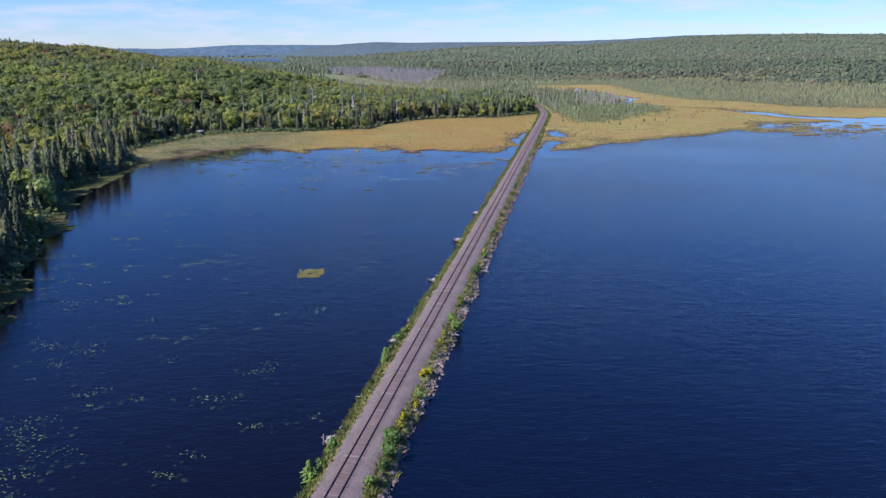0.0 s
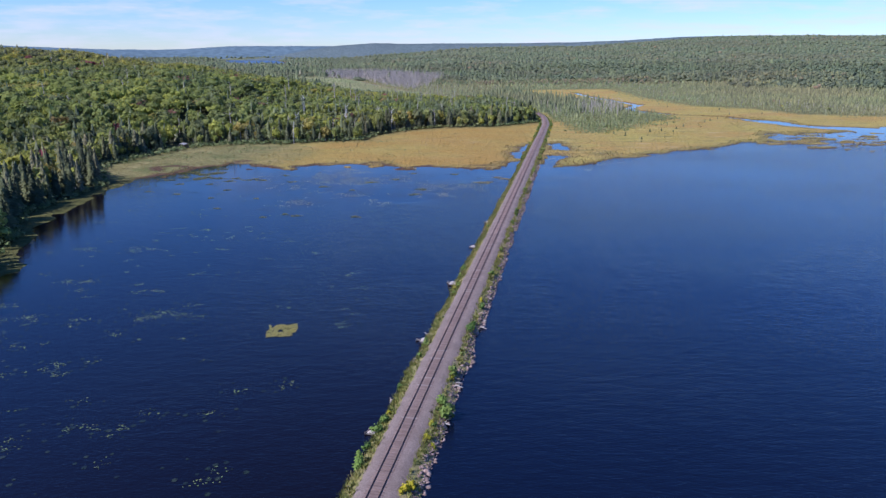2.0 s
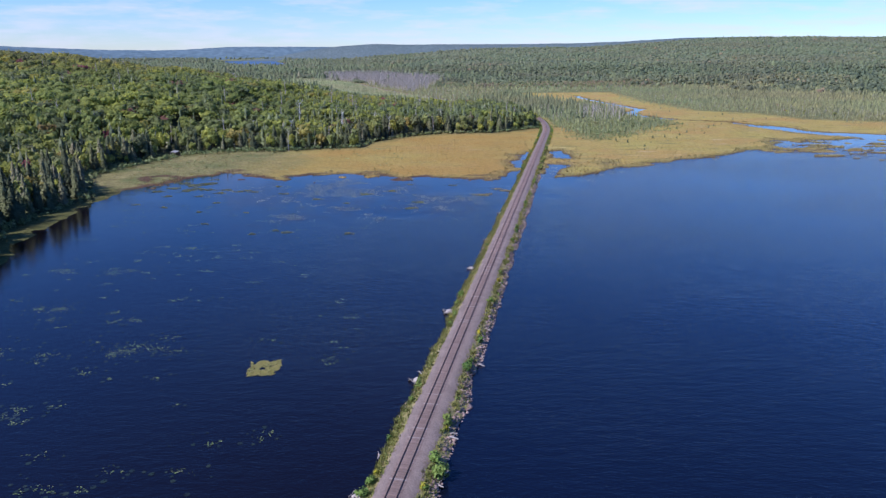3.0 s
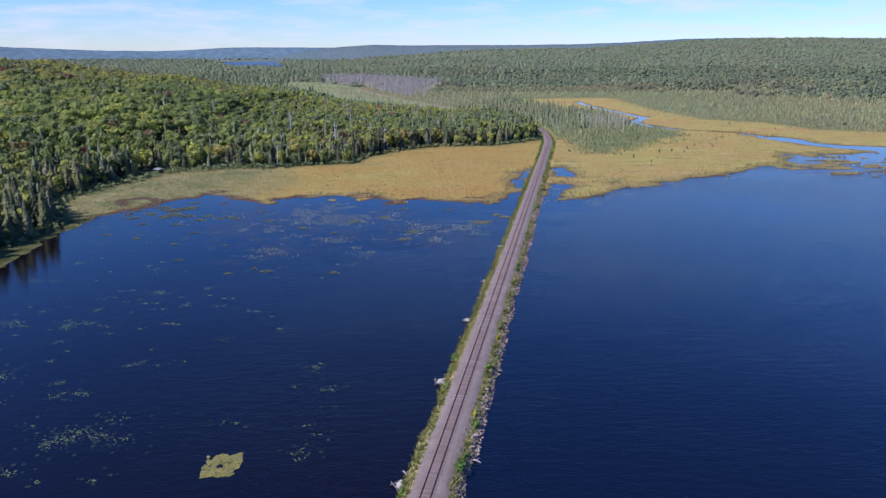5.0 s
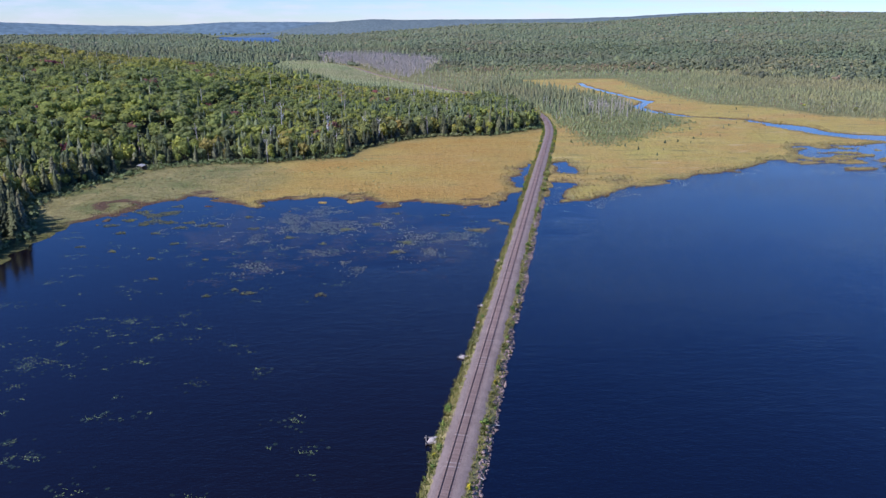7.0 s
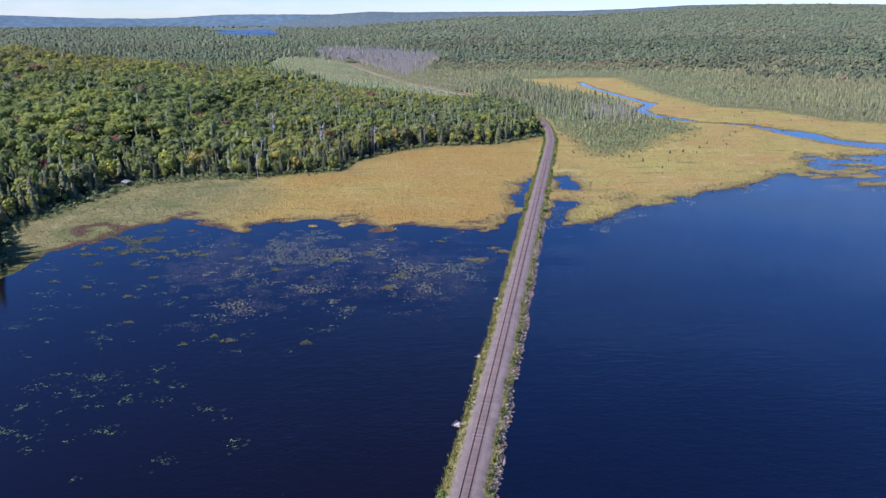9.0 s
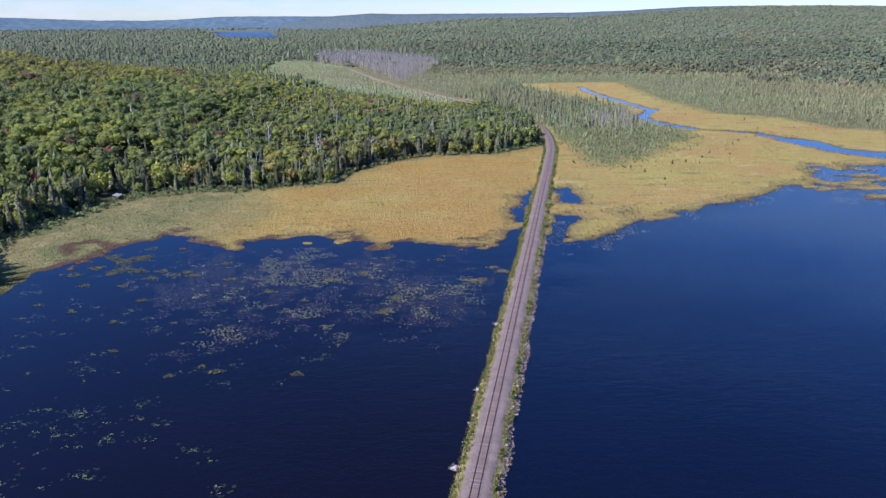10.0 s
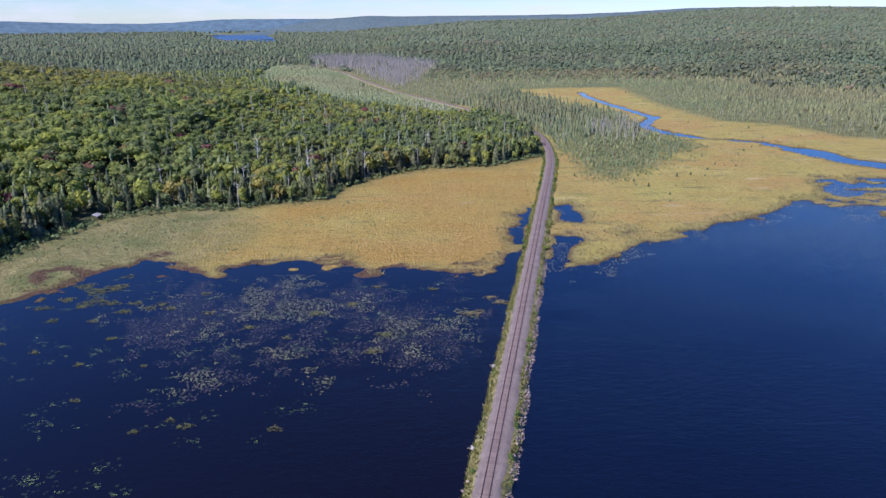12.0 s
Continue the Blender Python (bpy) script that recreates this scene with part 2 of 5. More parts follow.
def mat_ground():
    m = Mat("bog_and_forest_floor", 0.95, 0.1)
    gold = m.mix(m.noise(0.035, 4), (0.375, 0.295, 0.070), (0.470, 0.385, 0.112))
    gold = m.mix(m.noise(0.012, 3, vec=m.pos(1.0, 1.7, 1.0), lo=0.42, hi=0.62), gold, (0.435, 0.278, 0.085))
    gold = m.mix(m.noise(0.02, 4, vec=m.pos(1.0, 1.5, 1.0), lo=0.5, hi=0.75), gold, (0.400, 0.360, 0.088))
    gold = m.mix(m.noise(0.3, 5, lo=0.42, hi=0.8), gold, (0.34, 0.265, 0.095))
    gold = m.mix(m.noise(0.06, 5, vec=m.pos(0.6, 1.6, 1.0), lo=0.60, hi=0.80), gold, (0.54, 0.43, 0.24))
    gold = m.mix(m.noise(0.09, 5, vec=m.pos(0.5, 1.5, 1.0), lo=0.54, hi=0.72), gold, (0.24, 0.215, 0.075))
    gold = m.mix(m.math("MULTIPLY", m.attr("rust"), m.noise(0.03, 5, vec=m.pos(0.7, 1.4, 1.0), lo=0.22, hi=0.66)), gold, m.mix(m.noise(0.4, 4), (0.335, 0.205, 0.050), (0.430, 0.282, 0.076)))
    green = m.mix(m.noise(0.12, 5), (0.20, 0.188, 0.070), (0.32, 0.282, 0.118))
    green = m.mix(m.noise(0.05, 4, lo=0.46, hi=0.62), green, (0.17, 0.185, 0.065))
    green = m.mix(m.noise(0.4, 4, lo=0.5, hi=0.8), green, (0.16, 0.13, 0.06))
    c = m.mix(m.attr("green"), gold, green)
    c = m.mix(m.attr("mud"), c, m.mix(m.noise(0.6, 4), (0.080, 0.044, 0.028), (0.145, 0.090, 0.058)))
    c = m.mix(m.attr("bank"), c, m.mix(m.noise(0.35, 4), (0.075, 0.080, 0.024), (0.17, 0.165, 0.055)))
    wood = m.mix(m.noise(0.2, 4), (0.060, 0.068, 0.032), (0.115, 0.122, 0.055))
    leaf = m.mix(m.noise(0.13, 3, lo=0.35, hi=0.65), (0.120, 0.138, 0.076), (0.220, 0.235, 0.118))
    leaf = m.mix(m.noise(0.012, 3), leaf, m.mix(1.0, leaf, (0.80, 0.84, 0.92), "MULTIPLY"))
    wood = m.mix(m.attr("canopy"), wood, leaf)
    c = m.mix(m.attr("forest"), c, wood)
    c = m.mix(m.noise(0.42, 4, 0.6, lo=0.50, hi=0.68), c, m.mix(1.0, c, (0.76, 0.78, 0.70), "MULTIPLY"))
    c = m.mix(m.noise(1.7, 3, lo=0.40, hi=0.75), c, m.mix(1.0, c, (0.62, 0.6, 0.55), "MULTIPLY"))
    m.color(c).bump(m.noise(0.9, 5, 0.65), 0.9, 0.5)
    return m.m


def mat_ballast():
    m = Mat("ballast_gravel", 0.95, 0.2)
    stone = m.mix(m.noise(0.35, 5), (0.180, 0.142, 0.116), (0.252, 0.204, 0.170))
    vor = m.n("ShaderNodeTexVoronoi", Scale=9.0)
    m.link(m.pos(), vor.inputs["Vector"])
    grain = m.ramp(vor.outputs["Color"], [(0.0, (0.62, 0.62, 0.62)), (1.0, (1.25, 1.22, 1.2))])
    stone = m.mix(1.0, stone, grain, "MULTIPLY")
    stone = m.mix(m.math("MULTIPLY", m.attr("bed"), 0.95), stone, m.mix(m.noise(1.0, 4), (0.150, 0.105, 0.084), (0.205, 0.152, 0.124)))
    soil = m.mix(m.noise(0.5, 4), (0.17, 0.165, 0.060), (0.32, 0.265, 0.115))
    edge = m.math("ADD", m.attr("verge"), m.math("MULTIPLY", m.math("SUBTRACT", m.noise(0.7, 4), 0.5), 0.9))
    st = m.ramp(edge, [(0.40, (0, 0, 0)), (0.62, (1, 1, 1))])
    c = m.mix(st, stone, soil)
    m.color(c)
    m.bump(vor.outputs["Distance"], 0.7, 0.05)
    return m.m


M_WATER = mat_water()
# horizon hills: aerial haze is put into the blue and grey base colours
M_HAZEHILL_BLUE = mat_plain("hazed_hill_blue", (0.115, 0.175, 0.200), (0.140, 0.20, 0.225), 0.004, rough=1.0, bump=0.1, spec=0.0)
M_HAZEHILL_GREY = mat_plain("hazed_hill_grey", (0.115, 0.155, 0.155), (0.145, 0.185, 0.175), 0.012, rough=1.0, bump=0.3, dist=3.0, spec=0.0)
# far lake: the sky's reflection is painted in as a blue base colour
M_FARWATER = mat_plain("far_water", (0.060, 0.120, 0.200), (0.075, 0.140, 0.225), 0.01, rough=0.5, bump=0.05)
M_GROUND = mat_ground()
M_BALLAST = mat_ballast()


def mat_pad(name, a, b, rough=0.2):
    m = Mat(name, rough, 0.4)
    geo = m.n("ShaderNodeNewGeometry")
    mid = tuple((x + y) / 2 * k for x, y, k in zip(a, b, (0.85, 1.0, 0.7)))
    c = m.ramp(geo.outputs["Random Per Island"], [(0.0, a), (0.55, mid), (1.0, b)])
    c = m.mix(m.noise(0.25, 3), c, m.mix(1.0, c, (0.7, 0.75, 0.7), "MULTIPLY"))
    m.color(c)
    return m.m


M_PADG = mat_pad("lily_pad_green", (0.10, 0.125, 0.045), (0.23, 0.25, 0.09), 0.24)
M_PADT = mat_pad("lily_pad_tan", (0.21, 0.160, 0.084), (0.42, 0.355, 0.140), 0.45)


# ---------- plan ----------
TRACK = [(-112.5, -469.0), (-12.5, 68.1), (18.1, 232.0), (51.0, 409.0), (69.8, 510.0), (77.0, 550.0), (81.8, 590.0), (84.0, 624.0),
         (83.5, 652.0), (80.0, 690.0), (72.0, 730.0), (59.0, 768.0), (18.0, 850.0), (-48.0, 985.0), (-100.0, 1130.0), (-153.0, 1300.0), (-245.0, 1480.0)]
LAKE = [(35, 372), (29, 356), (20, 355), (4, 352), (-7, 355), (-19, 352), (-30, 366), (-47, 367), (-55, 363), (-66, 357), (-74, 350),
        (-92, 356), (-104, 367), (-113, 354), (-121, 340), (-127, 333), (-132, 320), (-133, 306), (-134, 285), (-128, 240), (-115, 206),
        (-106, 178), (-89, 130), (-75, 100), (-66, 50), (-72, 0), (-95, -70), (-60, -180), (100, -260), (400, -180), (560, 50), (600, 330),
        (560, 520), (420, 556), (330, 548), (300, 522), (280, 512), (256, 498), (253, 488), (247, 507), (236, 492), (229, 500), (226, 509), (219, 498), (212, 476), (214, 468), (202, 462), (197, 453), (192, 460), (184, 457), (178, 447), (161, 431), (145, 422),
        (130, 412), (111, 401), (79, 374), (66, 358), (53, 355), (47, 372)]
CREEK = [(177, 985, 2.2), (176, 940, 2.8), (177, 917, 3.2), (183, 870, 3.4), (190, 832, 4.0), (194, 811, 2.6), (197, 785, 3.4), (204, 764, 4.6), (192, 738, 3.4),
         (181, 712, 3.4), (181, 690, 4.2), (187, 670, 5.0), (198, 654, 4.2), (208, 642, 3.0), (219, 637, 2.2), (229, 634, 2.6), (242, 625, 3.8),
         (250, 607, 4.2), (255, 596, 8.0), (262, 584, 9.5), (264, 563, 6.8), (272, 548, 7.5), (287, 540, 8.5), (312, 522, 14)]
LAGOON = [(205, 462), (214, 476), (220, 498), (227, 510), (236, 494), (247, 508), (258, 506), (268, 498), (290, 505), (310, 470), (290, 430), (250, 418), (214, 428), (198, 446)]
# sedge islands at the creek's mouth: x, y, half-lengths across and along, turn
ISLES = [(222, 495, 4.0, 2.2, 0.2), (208, 449, 5.0, 2.2, 0.1), (232, 456, 8.0, 2.8, 0.1), (226, 465, 4.0, 2.2, 0.4), (223, 432, 9.0, 4.4, 0.3), (239, 480, 10.5, 3.4, 0.1),
         (250, 473, 4.5, 3.0, 0.0), (224, 449, 4.0, 2.4, 0.2), (240, 499, 4.5, 2.6, 0.5), (254, 461, 7.0, 2.6, 0.2), (262, 446, 8.0, 3.2, 0.0), (268, 474, 7.0, 3.0, 0.3),
         (276, 458, 8.0, 2.6, 0.1), (282, 486, 8.0, 3.6, 0.3), (292, 468, 7.0, 2.6, 0.0), (246, 440, 5.0, 2.0, 0.1)]
CREEK_SPUR = [(190, 726, 2.6), (171, 713, 2.2)]
POND_R = [(64, 447), (72, 451), (73, 440), (75, 432), (72, 417), (66, 419), (62, 419), (61, 425), (64, 435)]
POND_R2 = [(55, 399), (62, 399), (63, 404), (69, 392), (63, 382), (60, 379), (57, 366), (54, 357), (53, 342), (48, 330), (46, 337), (49, 351), (52, 375), (54, 389)]
POND_L = [(50, 445), (53, 440), (50, 426), (47, 410), (43, 386), (39, 387), (38, 399), (38, 409), (44, 418), (45, 426), (42, 430), (47, 432), (49, 438)]
POND_S = [(85, 402), (91, 409), (93, 403), (87, 398)]
INLET = [(42, 382), (35, 376), (31, 366), (27, 358), (30, 349), (38, 345), (41, 362)]
NOTCH = [(-106, 370), (-101, 368), (-93, 351), (-99, 347)]
MUDS = [[(-137, 349), (-138, 357), (-129, 360), (-113, 355), (-120, 350), (-128, 355), (-133, 353), (-130, 341)], [(-131, 325), (-129, 337), (-123, 340), (-118, 345), (-117, 338), (-122, 325)],
        [(-110, 353), (-105, 368), (-100, 356), (-107, 352)], [(-99, 363), (-94, 361), (-88, 362), (-84, 351), (-91, 350)]]
FOREST_L = [(73, 572), (50, 552), (35, 540), (1, 536), (-24, 517), (-46, 485), (-52, 460), (-69, 452), (-94, 443), (-122, 443),
            (-146, 427), (-156, 402), (-162, 376), (-167, 356), (-160, 336), (-147, 319), (-139, 306), (-139, 297), (-142, 280), (-141, 250), (-128, 222),
            (-116, 195), (-100, 152), (-83, 112), (-74, 50), (-80, 0), (-106, -80), (-120, -400), (-4600, -400), (-4600, 4900), (-140, 4900), (-140, 1500),
            (-240, 1474), (-160, 1303), (-107, 1132), (-55, 986), (10, 850), (52, 767), (66, 728), (74, 690), (77, 652), (77, 624)]
FOREST_R = [(88, 1014), (165, 1027), (237, 1025), (238, 840), (256, 738), (300, 704), (318, 648), (342, 637), (450, 622), (620, 590),
            (760, 420), (760, -400), (4600, -400), (4600, 4900), (-142, 4900), (-142, 1500), (-232, 1478), (-144, 1300), (-93, 1128), (-40, 985), (26, 850)]
WEDGE = [(90, 590), (92, 550), (96, 520), (111, 500), (134, 532), (166, 577), (188, 604), (186, 640), (165, 668), (172, 720), (172, 790),
         (136, 860), (92, 1012), (20, 870), (64, 775), (88, 660)]
YOUNG_P = [(52, 764), (12, 841), (-54, 982), (-159, 1300), (-250, 1470), (-305, 1450), (-265, 1150), (-225, 1020), (-112, 872), (-46, 792), (14, 738)]
DEAD_P = [(-215, 1390), (-296, 1782), (-120, 1707), (0, 1520), (-10, 1321), (-46, 1040), (-150, 1365)]
FARLAKE = [(-850, 2950), (-600, 2800), (-930, 4050), (-1290, 4050)]


def vnoise(x, y, seed=0):
    """Smooth value noise, -1 to 1, with cells one unit wide."""
    x, y = np.asarray(x, float), np.asarray(y, float)
    xi, yi = np.floor(x).astype(np.int64), np.floor(y).astype(np.int64)
    u, v = x - xi, y - yi
    u, v = u * u * (3 - 2 * u), v * v * (3 - 2 * v)

    def h(a, b):
        k = (a * 374761393 + b * 668265263 + seed * 974634777) & 0xFFFFFFFF
        k = ((k ^ (k >> 13)) * 1274126177) & 0xFFFFFFFF
        return ((k ^ (k >> 16)) & 0xFFFF) / 32767.5 - 1

    return (h(xi, yi) * (1 - u) + h(xi + 1, yi) * u) * (1 - v) + (h(xi, yi + 1) * (1 - u) + h(xi + 1, yi + 1) * u) * v


def fbm(x, y, scale, seed=0, octaves=4):
    s, a, total = 0.0, 1.0, 0.0
    for k in range(octaves):
        s = s + a * vnoise(x / scale * 2**k, y / scale * 2**k, seed + k)
        total += a
        a *= 0.5
    return s / total


def seg_dist(x, y, ax, ay, bx, by):
    dx, dy = bx - ax, by - ay
    t = np.clip(((x - ax) * dx + (y - ay) * dy) / (dx * dx + dy * dy), 0, 1)
    return np.hypot(x - ax - t * dx, y - ay - t * dy), t


def poly_sd(x, y, poly):
    """Distance to a polygon's edge, negative inside."""
    d = np.full(np.shape(x), 1e9)
    inside = np.zeros(np.shape(x), bool)
    for (ax, ay), (bx, by) in zip(poly, poly[1:] + poly[:1]):
        d = np.minimum(d, seg_dist(x, y, ax, ay, bx, by)[0])
        if ay != by:
            cross = ((ay > y) != (by > y)) & (x < (bx - ax) * (y - ay) / (by - ay) + ax)
            inside ^= cross
    return np.where(inside, -d, d)


def path_sd(x, y, line):
    """Distance to the banks of a stream given as x, y, half-width."""
    d = np.full(np.shape(x), 1e9)
    for (ax, ay, aw), (bx, by, bw) in zip(line, line[1:]):
        s, t = seg_dist(x, y, ax, ay, bx, by)
        d = np.minimum(d, s - 1.3 * (aw + (bw - aw) * t))
    return d


def track_dist(x, y):
    d = np.full(np.shape(x), 1e9)
    for a, b in zip(TRACK, TRACK[1:]):
        d = np.minimum(d, seg_dist(x, y, *a, *b)[0])
    return d


def sstep(a, b, v):
    t = np.clip((v - a) / (b - a), 0, 1)
    return t * t * (3 - 2 * t)


def water_sd(x, y):
    x, y = np.asarray(x, float), np.asarray(y, float)
    d = poly_sd(x, y, LAKE)
    rough = 4.0 * fbm(x, y, 15, 3) + (5.5 + 5.0 * (x < 45)) * fbm(x / 1.2, y, 6.5, 9, 4)
    west = sstep(-118, -100, x)
    d = d + rough * (0.55 + 0.45 * west)
    # a broken edge of floating sedge at the creek's mouth
    lag = poly_sd(x, y, LAGOON) + 5 * fbm(x, y, 9, 19, 3)
    mouth = (x > 190) & (x < 312) & (y > 415) & (y < 522)
    isles = np.where(mouth & (lag < 8), 20 * (fbm(x / 1.7, y, 6.5, 21, 3) - 0.24 - 0.005 * np.maximum(0, 470 - y)), -50)
    for cx, cy, rx, ry, turn in ISLES:
        dx, dy = x[mouth] - cx, y[mouth] - cy
        ex, ey = dx * math.cos(turn) + dy * math.sin(turn), dy * math.cos(turn) - dx * math.sin(turn)
        isles[mouth] = np.maximum(isles[mouth], (1 - np.hypot(ex / rx, ey / ry)) * ry + 3.2 * fbm(x[mouth] / 1.5, y[mouth], 5, 27, 3))
    d = np.maximum(np.minimum(d, lag), isles)
    # small islets off the western bog
    d = np.where((d < 0) & (d > -32) & (x > -125) & (x < 34) & (y > 315), d + np.maximum(0, 14 * (fbm(x / 1.6, y, 7, 33, 3) - 0.27)) * 3, d)
    for p in (POND_R, POND_R2, POND_L, POND_S, INLET, NOTCH):
        d = np.minimum(d, poly_sd(x, y, p) + 0.8 + 3.4 * fbm(x / 1.3, y, 6, 5, 4))
    c = np.minimum(path_sd(x, y, CREEK), path_sd(x, y, CREEK_SPUR)) + 3.0 * fbm(x, y, 9, 7, 4) + 1.8 * fbm(x, y, 4.5, 15, 2)
    d = np.minimum(d, c)
    return np.minimum(d, poly_sd(x, y, FARLAKE))


def hills(x, y):
    fl = poly_sd(x, y, FOREST_L)
    east = np.where(x > -450, 205.0, 700.0)
    g = 45 * np.exp(-0.5 * ((x + 450) / east) ** 2 - 0.5 * ((y - 680) / np.where(y < 680, 235, 210)) ** 2)
    z = g * sstep(0, 70, -fl) * (1 - 0.45 * sstep(-200, -60, x))
    z = z + 6 * np.exp(-0.5 * ((x + 200) / 90) ** 2 - 0.5 * ((y - 560) / 80) ** 2) * sstep(0, 50, -fl)
    z = z + 30 * np.exp(-0.5 * ((x - 760) / 260) ** 2 - 0.5 * ((y - 1290) / np.where(y < 1290, 230, 150)) ** 2)
    r, a = np.hypot(x, y), x / np.maximum(y, 1.0)
    a = np.where(y > 1, a, np.sign(x) * 2)
    crest = np.interp(a, [-0.8, -0.64, -0.45, -0.37, -0.2, -0.10, 0.0, 0.175, 0.3, 0.42, 0.64, 0.9], [46, 48, 46, 52, 60, 80, 74, 86, 114, 134, 128, 115])
    near, far_ = sstep(1350, 4350, r), sstep(3500, 4350, r)
    e = sstep(-0.16, 0.06, a)
    z = z + crest * ((0.80 + 0.14 * sstep(0.1, 0.35, a)) * near * e + 0.25 * far_ * (1 - e))
    und = fbm(x, y, 460, 51, 3) * 20 * sstep(1150, 1700, r) * (1 - 0.75 * far_)
    z = z + np.maximum(und * np.where(a < -0.1, 0.35, 1.0), 0)
    return z


def ground_z(x, y):
    x, y = np.asarray(x, float), np.asarray(y, float)
    w = water_sd(x, y)
    z = np.clip(w * (0.16 + 0.20 * sstep(560, 640, y)), -1.6, 0.30 + 0.55 * sstep(560, 640, y))
    z = z + np.where(w > 2, 0.10 * fbm(x, y, 6, 12, 3), 0)
    return z + hills(x, y) * sstep(0, 40, w)


# ---------- mesh helpers ----------
def mesh_of(name, v, f, mats, attrs=None, smooth=False):
    """A mesh from arrays of places and triangles."""
    me = bpy.data.meshes.new(name)
    v, f = np.ascontiguousarray(v, np.float32), np.ascontiguousarray(f, np.int32)
    k = f.shape[1]
    me.vertices.add(len(v))
    me.vertices.foreach_set("co", v.ravel())
    me.loops.add(f.size)
    me.loops.foreach_set("vertex_index", f.ravel())
    me.polygons.add(len(f))
    me.polygons.foreach_set("loop_start", np.arange(0, f.size, k, dtype=np.int32))
    if smooth:
        me.polygons.foreach_set("use_smooth", np.ones(len(f), bool))
    for key, val in (attrs or {}).items():
        at = me.attributes.new(key, "FLOAT", "POINT")
        at.data.foreach_set("value", np.ascontiguousarray(val, np.float32))
    me.update(calc_edges=True)
    for m in mats if isinstance(mats, (list, tuple)) else (mats,):
        me.materials.append(m)
    return me


def part(name, me, parent, label=""):
    ob = new(name, me)
    ob.parent = parent
    return tagged(ob, label)


def join(pieces):
    """Several (places, triangles) as one."""
    vs, fs, k = [], [], 0
    for v, f in pieces:
        vs.append(v)
        fs.append(np.asarray(f) + k)
        k += len(v)
    return np.concatenate(vs), np.concatenate(fs)


def stamp(templates, pick, pos, yaw, wide, tall, tint):
    """Copies of templates joined into one set of arrays, with the tint by vertex."""
    vs, fs, ts, k = [], [], [], 0
    for i, (v, f) in enumerate(templates):
        s = np.flatnonzero(pick == i)
        if not len(s):
            continue
        c, n = np.cos(yaw[s])[:, None], np.sin(yaw[s])[:, None]
        w, h = wide[s][:, None], tall[s][:, None]
        x = (v[None, :, 0] * c - v[None, :, 1] * n) * w + pos[s, 0:1]
        y = (v[None, :, 0] * n + v[None, :, 1] * c) * w + pos[s, 1:2]
        z = v[None, :, 2] * h + pos[s, 2:3]
        vs.append(np.stack([x, y, z], -1).reshape(-1, 3))
        fs.append((f[None] + (np.arange(len(s)) * len(v))[:, None, None]).reshape(-1, 3) + k)
        ts.append(np.repeat(tint[s], len(v)))
        k += len(s) * len(v)
    return np.concatenate(vs), np.concatenate(fs), np.concatenate(ts)


def leaf_quads(centres, normals, size, rng):
    """Small bent leaf clumps, two triangles each."""
    n = len(centres)
    normals = normals / np.linalg.norm(normals, axis=1, keepdims=True)
    ref = rng.normal(size=(n, 3))
    t = np.cross(normals, ref)
    t /= np.linalg.norm(t, axis=1, keepdims=True)
    b = np.cross(normals, t)
    s = size * rng.uniform(0.6, 1.3, (n, 1))
    r = rng.uniform(0.6, 1.0, (n, 1))
    bend = normals * s * rng.uniform(-0.05, 0.35, (n, 1))
    v = np.stack([centres - t * s, centres - b * s * r - bend, centres + t * s, centres + b * s * r - bend], 1).reshape(-1, 3)
    k = np.arange(n)[:, None] * 4
    f = np.concatenate([k + [[0, 1, 2]], k + [[0, 2, 3]]])
    return v, f


def crown(rng, count, size, lobes=7, low=0.22, radius=0.30, core=True):
    """A broadleaf crown of height 1 on lobes of unequal size, with gaps between them."""
    pieces = []
    cs, rs = [np.array([0, 0, 0.66])], [radius * 0.85]
    for k in range(lobes - 1):
        a = rng.uniform(0, 6.283)
        h = rng.uniform(low + 0.10, 0.86)
        d = radius * rng.uniform(0.35, 0.85) * math.sqrt(max(0.1, 1 - abs(h - 0.5) * 1.3))
        cs.append(np.array([math.cos(a) * d, math.sin(a) * d, h]))
        rs.append(radius * rng.uniform(0.38, 0.62))
    w = np.array(rs) ** 2
    which = rng.choice(lobes, count, p=w / w.sum())
    d = rng.normal(size=(count, 3))
    d[:, 2] = d[:, 2] * 0.9 + 0.25
    d /= np.linalg.norm(d, axis=1, keepdims=True)
    c = np.array(cs)[which] + d * np.array(rs)[which][:, None] * rng.uniform(0.78, 1.08, (count, 1))
    c[:, 2] = np.clip(c[:, 2], low * 0.7, 1.02)
    pieces.append(leaf_quads(c, d + rng.normal(size=(count, 3)) * 0.42, size, rng))
    if core:
        for k in range(min(2, lobes)):
            pieces.append(blob(rng, cs[k], rs[k] * 0.72))
    return join(pieces)


